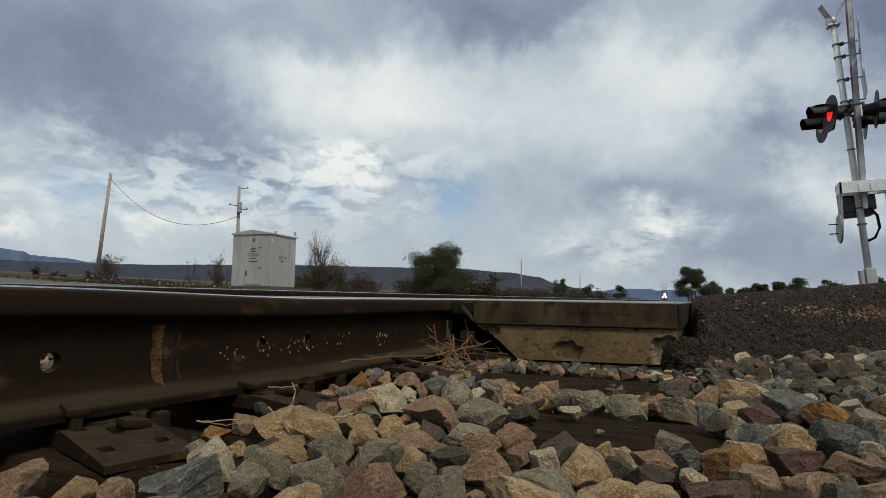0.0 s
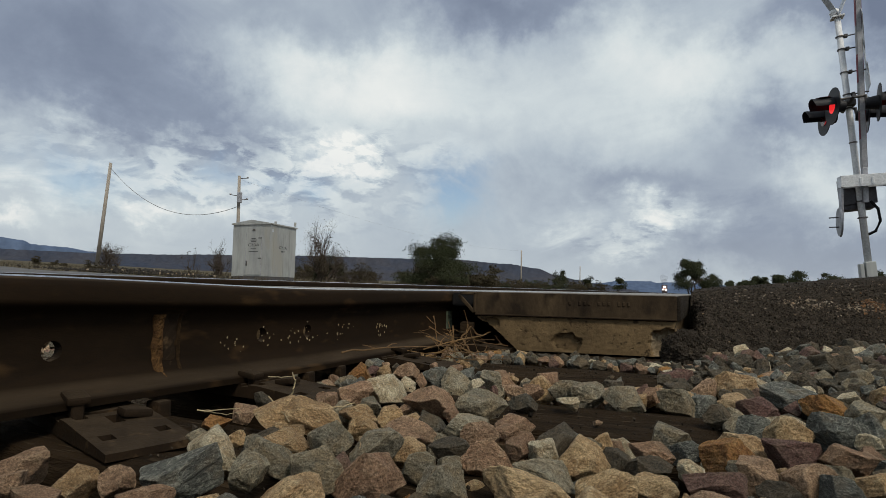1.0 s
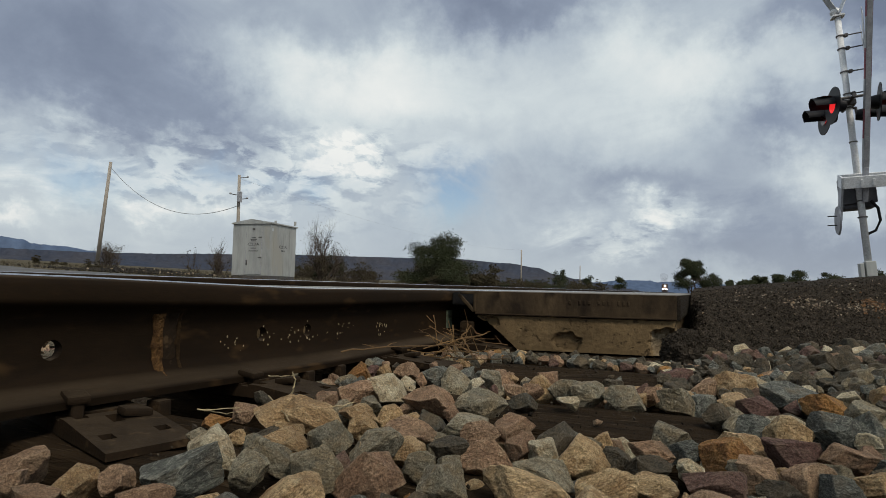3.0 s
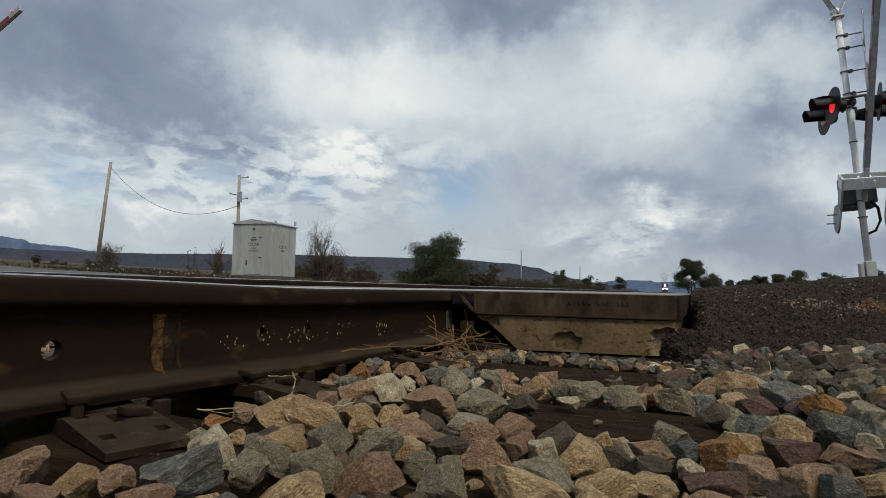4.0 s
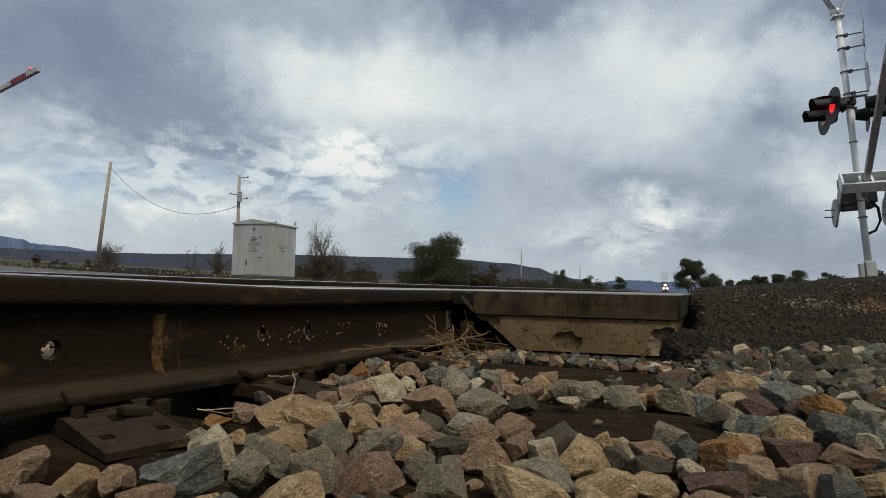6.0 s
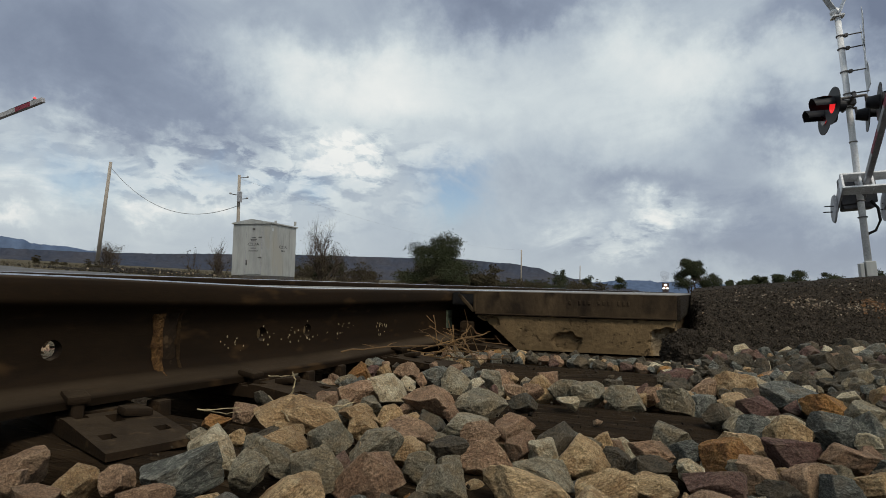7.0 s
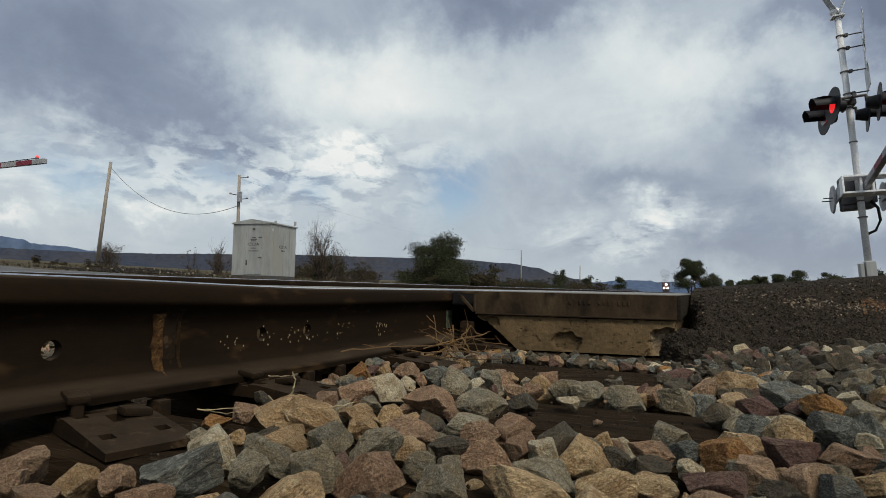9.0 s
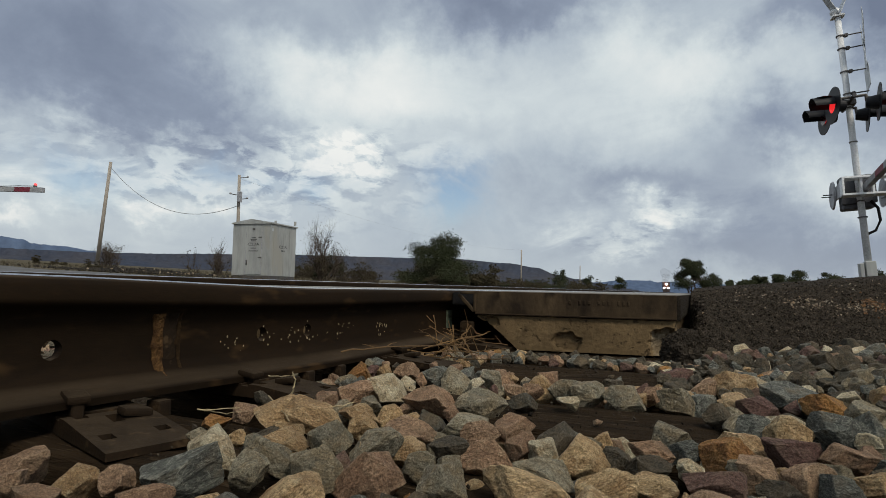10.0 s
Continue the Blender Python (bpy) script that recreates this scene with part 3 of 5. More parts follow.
def rail_spring(y):
    """The near rail springs up a little off a slack tie."""
    return 0.014 * smoothstep(1.15, .35, y) if y > -.5 else 0.014 * smoothstep(-3, -.5, y)


def rail_mesh(offset, y0, y1, holes=(), lift=0.0):
    """Rail steel with its section swept along the track, and round bolt holes through the web."""
    outline = HALF + [(-x, z) for x, z in HALF[-2:0:-1]]
    n = len(outline)
    web = [i for i in range(n) if abs(outline[i][0]) < .01 and abs(outline[(i + 1) % n][0]) < .01 and .045 < outline[i][1] < .13 and .045 < outline[(i + 1) % n][1] < .13]
    ys, y = [y0], y0
    while y < y1 - 1e-6:
        y = min(y1, y + (0.06 if -.5 < y < 1.4 else 0.25 if y < 4 else 1.0 if y < BEND_FROM else 8.0))
        ys.append(y)
    half = .026
    ys = [v for v in ys if all(abs(v - h) > half + .01 for h in holes)]
    for h in holes:
        ys += [h - half, h + half]
    ys.sort()
    bm = bmesh.new()
    rings = []
    for y in ys:
        p, s = track_pose(y, offset)
        rings.append([bm.verts.new((p.x + x * math.cos(s), p.y + x * math.sin(s), RAIL_TOP - .186 + z + lift + (rail_spring(y) if holes else 0))) for x, z in outline])
    for k, (a, b) in enumerate(zip(rings, rings[1:])):
        centre = [h for h in holes if abs((ys[k] + ys[k + 1]) / 2 - h) < 1e-4]
        for i in range(n):
            j = (i + 1) % n
            if centre and i in web:
                continue
            f = bm.faces.new((a[i], a[j], b[j], b[i]))
            top = outline[i][1] > .181 and outline[j][1] > .181
            f.material_index = 1 if top else 0
            f.smooth = not top and max(outline[i][1], outline[j][1]) > .012
        if centre:
            hole_ring = {}
            for side in (1, -1):
                # the web's flat is closed round the hole
                idx = [i for i in range(n) if outline[i][0] * side > 0 and abs(outline[i][0]) < .0097 and .045 < outline[i][1] < .13]
                idx.sort(key=lambda i: outline[i][1])
                border = [a[i] for i in idx] + [b[i] for i in idx[::-1]]
                x = RAIL_X + offset + side * .0090
                mid = RAIL_TOP - .186 + .084 + .35 * rail_spring(centre[0])
                ring = [bm.verts.new((x, centre[0] + .0150 * math.cos(t), mid + .0150 * math.sin(t))) for t in (2 * math.pi * q / 24 for q in range(24))]
                hole_ring[side] = ring
                m = len(border)
                angle = [math.atan2(v.co.z - mid, v.co.y - centre[0]) % (2 * math.pi) for v in border]
                order = sorted(range(m), key=lambda q: angle[q])
                near = [min(range(24), key=lambda t: abs((2 * math.pi * t / 24 - angle[q] + math.pi) % (2 * math.pi) - math.pi)) for q in order]
                for q in range(m):
                    v0, v1 = border[order[q]], border[order[(q + 1) % m]]
                    t, end = near[q], near[(q + 1) % m]
                    while t != end:
                        bm.faces.new((v0, ring[t], ring[(t + 1) % 24])).smooth = True
                        t = (t + 1) % 24
                    bm.faces.new((v0, ring[end], v1)).smooth = True
            hole_ring = {q: [bm.verts.new(v.co) for v in ring] for q, ring in hole_ring.items()}
            for t in range(24):
                bm.faces.new((hole_ring[1][t], hole_ring[1][(t + 1) % 24], hole_ring[-1][(t + 1) % 24], hole_ring[-1][t]))
    bm.faces.new(rings[0])
    bm.faces.new(rings[-1][::-1])
    return bm


def weld_ridge(y, wide, proud, z0, z1, seed):
    """A lumpy ridge of weld metal that follows the rail's side from z0 to z1."""
    pts = [p for p in HALF if z0 <= p[1] <= z1 and p[0] > .005]
    fine = [(xa + (xb - xa) * k / 8, za + (zb - za) * k / 8) for (xa, za), (xb, zb) in zip(pts, pts[1:]) for k in range(8)]
    bm = bmesh.new()
    rows = []
    for x, z in fine:
        row = []
        for k in range(13):
            t = k / 6 - 1
            lump = 1 + .5 * noise.noise((z * 70, t * 2.2, seed)) + .35 * noise.noise((z * 300, t * 6, seed))
            edge = wide * (1 + .40 * noise.noise((z * 45, seed, 1.0 if t > 0 else 2.0)))
            row.append(bm.verts.new((RAIL_X + x - .002 + (proud + .002) * (1 - t ** 4) * max(.25, lump), y + edge * t, RAIL_TOP - .186 + z + .004)))
        rows.append(row)
    for a, b in zip(rows, rows[1:]):
        for k in range(12):
            bm.faces.new((a[k], a[k + 1], b[k + 1], b[k]))
    return bm


def build_rails():
    near = thing("rail", Matrix(), "dark weathered steel rail with a shiny worn top", "rail", "rails of the track")
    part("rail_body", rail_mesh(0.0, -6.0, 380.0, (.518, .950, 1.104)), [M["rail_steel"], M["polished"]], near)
    rng = random.Random(3)
    part("weld_bead", weld_ridge(.694, .0115, .0062, .017, .140, 3.0), M["rust"], near, "rough orange rusted weld bead")
    part("weld_bead", weld_ridge(.737, .0032, .0034, .020, .140, 8.0), M["weld_scale"], near, "narrow brown weld seam")
    part("weld_bead", weld_ridge(.715, .022, .0010, .020, .140, 12.0), M["spike"], near, "dark raised weld collar")
    part("paint_mark", box((.002, .050, .075), pose(RAIL_X + .0105, 1.925, .092), .0005), M["chalk"], near, "pale green paint stripe")
    # flecks of dried mud on the web
    bm = bmesh.new()
    for _ in range(64):
        c = rng.choice([.87, .90, .955, 1.02, 1.10, 1.12, 1.23, 1.26, 1.28, 1.43, 1.45])
        y, z = rng.gauss(c, .018), rng.gauss(.092, .014)
        if .066 < z < .135:
            block(bm, (.0012, rng.uniform(.0006, .0022), rng.uniform(.0006, .0050) if c < 1.4 else rng.uniform(.003, .010)), pose(RAIL_X + .0098, y, z, rng.uniform(-25, 25), 0, 0))
    tagged(part("mud_flecks", bm, M["straw"], near, "pale dried mud flecks"), kind="stuff")
    other = thing("rail", Matrix(), "dark steel rail beyond, with a shiny worn top", "rail", "rails of the track")
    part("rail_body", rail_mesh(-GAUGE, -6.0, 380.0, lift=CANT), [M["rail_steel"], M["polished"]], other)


build_rails()

# ---- ties, plates, spikes ----


def tie_mesh(seed):
    rng = random.Random(seed)
    bm = bmesh.new()
    n = 60
    prof = [(-.112, -.17), (-.115, -.02), (-.108, -.004), (-.06, .0), (0, .0), (.06, .0), (.108, -.004), (.115, -.02), (.112, -.17)]
    rows = []
    for i in range(n + 1):
        x = -1.66 + 3.32 * i / n
        row = []
        for k, (y, z) in enumerate(prof):
            dz = .006 * noise.noise((x * 2.5, y * 30, seed)) + .003 * noise.noise((x * 9, y * 60, seed + 3))
            dy = .005 * noise.noise((x * 4, z * 20, seed + 6))
            row.append(bm.verts.new((x, y + dy, z + dz - (.012 * abs(noise.noise((x * 1.3, seed, 4))) if k in (4,) else 0))))
        rows.append(row)
    for a, b in zip(rows, rows[1:]):
        for k in range(len(prof) - 1):
            bm.faces.new((a[k], b[k], b[k + 1], a[k + 1]))
        bm.faces.new((a[-1], b[-1], b[0], a[0]))
    bm.faces.new(rows[0])
    bm.faces.new(rows[-1][::-1])
    return mesh_from(bm, "railway_tie", M["tie"])


TIE_YS = [-1.38, -.90, -.42, .06, .540, .885, 1.40, 1.88]
TIE_SKEWS = [1.5, 1.0, .5, .5, .0, 3.5, 4.0, 2.5]     # degrees: the old ties lie a little askew
PLATE_YS = [-1.38, -.90, -.42, .06, .542, .850, 1.36, 1.86, 2.3, 2.8]


def tie_y(i, x):
    """Where the middle line of one of the near ties runs."""
    return TIE_YS[i] + .02 + math.tan(radians(TIE_SKEWS[i])) * (x - RAIL_X + GAUGE / 2)


def build_ties():
    shapes = [tie_mesh(s) for s in range(3)]
    ys = TIE_YS + [2.3 + .5 * i for i in range(50)] + [-1.84 - .48 * i for i in range(8)]
    for i, y in enumerate(ys):
        ob = new("railway_tie", shapes[i % 3])
        p, s = track_pose(y, -GAUGE / 2)
        ob.matrix_world = pose(p.x, p.y + .02, -.003, 0, 0, (TIE_SKEWS[i] if i < 8 else 0) + math.degrees(s)) @ Matrix.Rotation(math.pi * (i % 2), 4, "Z")
        tagged(ob, "dark creosoted wooden railway tie among ballast stones", "railway tie", "ties under the rails")


def plate_mesh():
    """A tie plate with square spike holes right through it and a shoulder beside the rail."""
    bm = bmesh.new()
    xs = [-.165, -.135, -.113, .080, .096, .118, .152, .195, .215, .262]
    ys = [-.056, -.043, -.026, -.008, .008, .026, .043, .056]
    holes = {(4, 1), (4, 5), (5, 3), (7, 1), (7, 5), (1, 1), (1, 5)}
    for i in range(len(xs) - 1):
        for j in range(len(ys) - 1):
            if (i, j) in holes or (i == 4 and j in (1, 5)):
                continue
            t0 = .020 if xs[i] < .09 and xs[i] > -.1 else .024
            z1 = t0 - .10 * max(0.0, xs[i] - .118)
            z1b = t0 - .10 * max(0.0, xs[i + 1] - .118)
            a = [bm.verts.new((x, y, z)) for x, y, z in ((xs[i], ys[j], 0), (xs[i + 1], ys[j], 0), (xs[i + 1], ys[j + 1], 0), (xs[i], ys[j + 1], 0),
                                                        (xs[i], ys[j], z1), (xs[i + 1], ys[j], z1b), (xs[i + 1], ys[j + 1], z1b), (xs[i], ys[j + 1], z1))]
            for f in ((0, 3, 2, 1), (4, 5, 6, 7), (0, 1, 5, 4), (1, 2, 6, 5), (2, 3, 7, 6), (3, 0, 4, 7)):
                bm.faces.new([a[q] for q in f])
    bmesh.ops.remove_doubles(bm, verts=bm.verts, dist=1e-5)
    return bm


def spike_mesh():
    bm = box((.016, .016, .050), pose(0, 0, .008), .002)
    block(bm, (.040, .030, .012), pose(-.008, 0, .034, 0, 8, 0), .004, 2)
    return mesh_from(bm, "spike", M["spike"])


def build_plates():
    plate = mesh_from(plate_mesh(), "tie_plate", M["spike"])
    spike = spike_mesh()
    for i, y in enumerate(PLATE_YS):
        for offset, flip in ((0.0, 1), (-GAUGE, -1)):
            p, s = track_pose(y, offset)
            root = new("tie_plate", plate)
            root.matrix_world = pose(p.x, p.y + .03, -.0015, 0, 0, (-15 if i == 4 else 0) if flip > 0 else 180)
            tagged(root, "rusted steel tie plate with square spike holes", "tie plate", "plates under the rails")
            lift = .010 if i == 4 else [.000, .006, .002][i % 3]
            for x, yy, z, turn in ((.090, -.034 if i in (4, 5, 7) else .034, .004 + lift, 0), (.135, .034 if i == 4 else 0.0, -.006, 180 if i != 4 else 90), (-.100, .050, .0, 180)):
                one = new("spike", spike)
                one.parent = root
                one.matrix_basis = pose(x, yy, z, 0, 0, turn + 4 * math.sin(i * 3 + x * 50))
    anchor = box((.030, .026, .030), Matrix(), .005, 2)
    block(anchor, (.05, .018, .012), pose(-.02, 0, -.016), .003)
    shape = mesh_from(anchor, "rail_anchor", M["spike"])
    for y in (.655, 1.03, 1.15, 1.52):
        ob = new("rail_anchor", shape)
        ob.matrix_world = pose(RAIL_X + .070, y, .006)
        tagged(ob, "small rusted rail anchor clipped under the rail", "rail anchor", "anchors under the rail")


build_ties()
build_plates()

# ---- crossing panels ----


def panel_front(x):
    return 1.955 + ROAD_SKEW * (x + .35)


def concrete_body(x0, x1, y_of, length, z_top, seed, chips=()):
    """A precast body that narrows downwards, with a rough, chipped end."""
    bm = bmesh.new()
    nx, nz = 84, 26
    front = []
    for j in range(nz + 1):
        v = j / nz
        z = .003 + (z_top - .003) * v
        a, b = x0 + .135 * max(0.0, 1 - v * 1.08) ** 0.8 + .010 * noise.noise((v * 6, seed, 1)) + .006 * noise.noise((v * 17, seed, 1)), x1 - .024 * (1 - v) ** 1.5 - .0015 * abs(noise.noise((v * 9, seed, 3)))
        row = []
        for i in range(nx + 1):
            x = a + (b - a) * i / nx
            dent = .0018 * noise.noise((x * 22, z * 22, seed)) + .0010 * noise.noise((x * 70, z * 70, seed))
            for cx, cz, rx, rz, deep, fresh in chips:
                q = ((x - cx) / rx) ** 2 + ((z - cz) / rz) ** 2 + .5 * noise.noise((x * 40, z * 40, seed + 2))
                dent += deep * (1 - smoothstep(.55, 1.0, q))
            pit = noise.noise((x * 120, z * 120, seed + 8))
            dent += .005 * smoothstep(.60, .70, pit)
            row.append(bm.verts.new((x, y_of(x) + dent, z)))
        front.append(row)
    for a, b in zip(front, front[1:]):
        for i in range(nx):
            f = bm.faces.new((a[i], a[i + 1], b[i + 1], b[i]))
            c = f.calc_center_median()
            f.material_index = int(any(fresh and ((c.x - cx) / rx) ** 2 + ((c.z - cz) / rz) ** 2 + .5 * noise.noise((c.x * 40, c.z * 40, seed + 2)) < .8 for cx, cz, rx, rz, deep, fresh in chips))
    border = front[0] + [r[-1] for r in front[1:]] + front[-1][-2::-1] + [r[0] for r in front[-2:0:-1]]
    back = [bm.verts.new((v.co.x, v.co.y + length, v.co.z)) for v in border]
    for i in range(len(border)):
        j = (i + 1) % len(border)
        bm.faces.new((border[i], border[j], back[j], back[i]))
    bm.faces.new(back)
    return bm


def slab(x0, x1, y_of, length, z0, z1, bevel=.004):
    bm = bmesh.new()
    v = [bm.verts.new((x, y_of(x) + d, z)) for z in (z0, z1) for x, d in ((x0, 0), (x1, 0), (x1, length), (x0, length))]
    for f in ((0, 3, 2, 1), (4, 5, 6, 7), (0, 1, 5, 4), (1, 2, 6, 5), (2, 3, 7, 6), (3, 0, 4, 7)):
        bm.faces.new([v[k] for k in f])
    if bevel:
        bmesh.ops.bevel(bm, geom=list(bm.edges), offset=bevel, segments=2, affect="EDGES")
    return bm


def build_panels():
    length = 1.82
    crossing = thing("level_crossing", Matrix(), "level crossing of worn concrete panels set between the rails", "level crossing")
    for k in range(4):
        start = k * (length + .012)
        y_of = lambda x, s=start: panel_front(x) + s
        for x0, x1, label in ((-.735, -.096, "chipped concrete crossing panel with a rusty steel edge"),
                              (RAIL_X - .095, RAIL_X - GAUGE + .095, "worn concrete crossing panel between the rails"),
                              (RAIL_X - GAUGE - .095, RAIL_X - GAUGE - .70, "worn concrete crossing panel beyond the track")):
            x0, x1 = min(x0, x1), max(x0, x1)
            root = new("crossing_panel")
            root.parent = crossing
            tagged(root, label)
            first = k == 0 and x0 > -.8
            if x0 < RAIL_X - GAUGE:
                root.matrix_basis = Matrix.Translation((0, 0, CANT))
            chips = ((-.440, .036, .052, .036, .016, 0), (-.130, .045, .050, .052, .034, 1), (-.69, .095, .03, .02, .012, 0)) if first else ()
            part("concrete_body", concrete_body(x0, x1, y_of, length, .118, 2.0 + k, chips), [M["concrete"], M["broken_concrete"]], root)
            y_edge = lambda x, s=start: panel_front(x) + s - .006
            part("steel_edge", slab(x0 - .012, x1 + .004, y_edge, .012, .120, .201, .002), M["panel_steel"], root, "rusty steel edge plate")
            part("top_slab", slab(x0 - .010, x1 + .002, lambda x, s=start: panel_front(x) + s + .008, length - .012, .119, .2035, .003), M["panel_top"], root)
            # this side takes asphalt black to stand in for the shaded gap
            part("side_edge", slab(x1 + .003, x1 + .014, y_edge, length - .004, .120, .2015, .002), M["asphalt"], root, "side plate coloured black for the gap's shade")
            if x0 > -.8:
                # filler added to keep light out of the gap beside the rail
                part("flange_filler", slab(-.843, x0 - .014, lambda x, s=start: panel_front(x) + s + .03, length - .04, .150, .196, .004), M["rubber"], root, "black rubber filler added to shade the flangeway")
            if first:
                marks = random.Random(12)
                for q in range(13):
                    if q not in (1, 5, 9):
                        x = -.425 + .0155 * q
                        part("cast_mark", box((.008, .004, marks.uniform(.010, .016)), pose(x, y_edge(x) - .0008, .171, 0, 0, 11), .001), M["panel_steel"], root, "worn raised cast mark")
                lip = bmesh.new()
                rod(lip, (x0 - .010, y_edge(x0) - .003, .123), (x1, y_edge(x1) - .003, .123), .003, .003, 6)
                part("lower_lip", lip, M["spike"], root)
                # bent corner bracket beside the rail
                arm = bmesh.new()
                y = panel_front(-.76) - .004
                for size, m in (((.062, .010, .010), pose(-.772, y, .196)), ((.010, .010, .070), pose(-.746, y, .164)), ((.085, .010, .012), pose(-.778, y, .160, 0, 45, 0))):
                    block(arm, size, m, .002)
                part("corner_bracket", arm, M["panel_steel"], root, "dark steel corner bracket")


build_panels()
# a wooden block jammed beside the rail under the panel
wedge = new("wood_block", mesh_from(box((.045, .05, .09), pose(-.772, 1.86, .050, 3, 4, 12), .006, 2), "wood_block", M["tie"]))
tagged(wedge, "short dark wooden block beside the rail", "wood block")


def build_grass():
    """Dry grass on the far ground, and a low heap of pale stones."""
    rng = random.Random(31)
    verts, faces = [], []
    for _ in range(1500):
        r, az = rng.uniform(9, 60), radians(rng.uniform(-66, -10))
        x, y = r * math.sin(az), r * math.cos(az)
        if x > -5.5 or (y < 9 and x > -32):
            continue
        z = ground_height(x, y)
        for _ in range(7):
            px, py = x + rng.gauss(0, .10), y + rng.gauss(0, .10)
            h, lean = rng.uniform(.06, .22) * (.6 + r / 60), Vector((rng.gauss(0, .06), rng.gauss(0, .06), 0))
            n = len(verts)
            verts += [Vector((px - .012, py, z - .02)), Vector((px + .012, py, z - .02)), Vector((px, py, z + h)) + lean]
            faces.append((n, n + 1, n + 2))
    data = bpy.data.meshes.new("dry_grass")
    data.from_pydata(verts, [], faces)
    data.materials.append(M["dry_grass"])
    tagged(new("dry_grass", data), "sparse dry grass on the open ground", "grass", kind="stuff")
    verts, faces = [], []
    for name, mat, count, small, big, label in (("gravel_heap", M["dark_grit"], 1300, .04, .085, "low heap of dark gravel beyond the road"),
                                                ("pale_stones", M["pale_grit"], 90, .04, .075, "pale stones scattered on a dark gravel heap")):
        verts, faces = [], []
        for _ in range(count):
            x, y = rng.gauss(-20.6, 1.7), rng.gauss(15.2, .9)
            heap = .16 * math.exp(-((x + 20.2) / 2.2) ** 2 - ((y - 15.2) / 1.2) ** 2)
            add_pebble(verts, faces, Vector((x, y, ground_height(x, y) + heap * (rng.random() if name == "gravel_heap" else rng.uniform(.6, 1)) + .03)), rng.uniform(small, big), rng)
        data = bpy.data.meshes.new(name)
        data.from_pydata(verts, [], faces)
        data.materials.append(mat)
        tagged(new(name, data), label, "gravel", kind="stuff")


build_grass()

# ---- crossing signals and gates ----


def lamp_head(root, m, lit):
    """One flashing lamp facing along local -y: round black background, hood, housing, lens, and an added vane that
    hides its glow.
    """
    head = part("lamp_housing", rod(bmesh.new(), (0, .02, 0), (0, .17, 0), .105, .075, 20), M["black_paint"], root)
    head.matrix_basis = m
    bm = bmesh.new()
    rod(bm, (0, .012, 0), (0, .022, 0), .268, .268, 40)
    part("background_disc", bm, M["black_paint"], head, "round black background disc")
    hood = bmesh.new()
    n, length = 22, .27
    ring = []
    for k in range(n + 1):
        t = radians(-4 + 190 * k / n)
        c, s = math.cos(t), math.sin(t)
        reach = length * (.86 + .14 * smoothstep(-.2, .9, s))
        ring.append([hood.verts.new((r * c, y, r * s - (0.02 if y < -.1 else 0))) for r, y in ((.136, .012), (.130, -reach), (.125, -reach), (.131, .012))])
    for a, b in zip(ring, ring[1:]):
        for i in range(4):
            hood.faces.new((a[i], b[i], b[(i + 1) % 4], a[(i + 1) % 4]))
    part("hood", hood, M["black_paint"], head, "black hood")
    lens = bmesh.new()
    bmesh.ops.create_uvsphere(lens, u_segments=24, v_segments=12, radius=1.0, matrix=pose(0, .010, 0) @ Matrix.Diagonal((.108, .006, .108, 1)))
    part("lens", lens, M["lens"], head, "round red lens", True)
    # added vane: covers the steadily glowing lens so that it looks unlit
    vane = part("shutter", rod(bmesh.new(), (0, -.002, -.119), (0, .002, -.119), .119, .119, 28), M["lens_cover"], head, "added dark red vane that hides the lens glow")
    vane.matrix_basis = pose(0, -.0005, .119)
    FLASH.append((vane, lit))
    return head


FLASH, GATES = [], []
LEAN = 4.5     # degrees by which the near mast leans towards the track


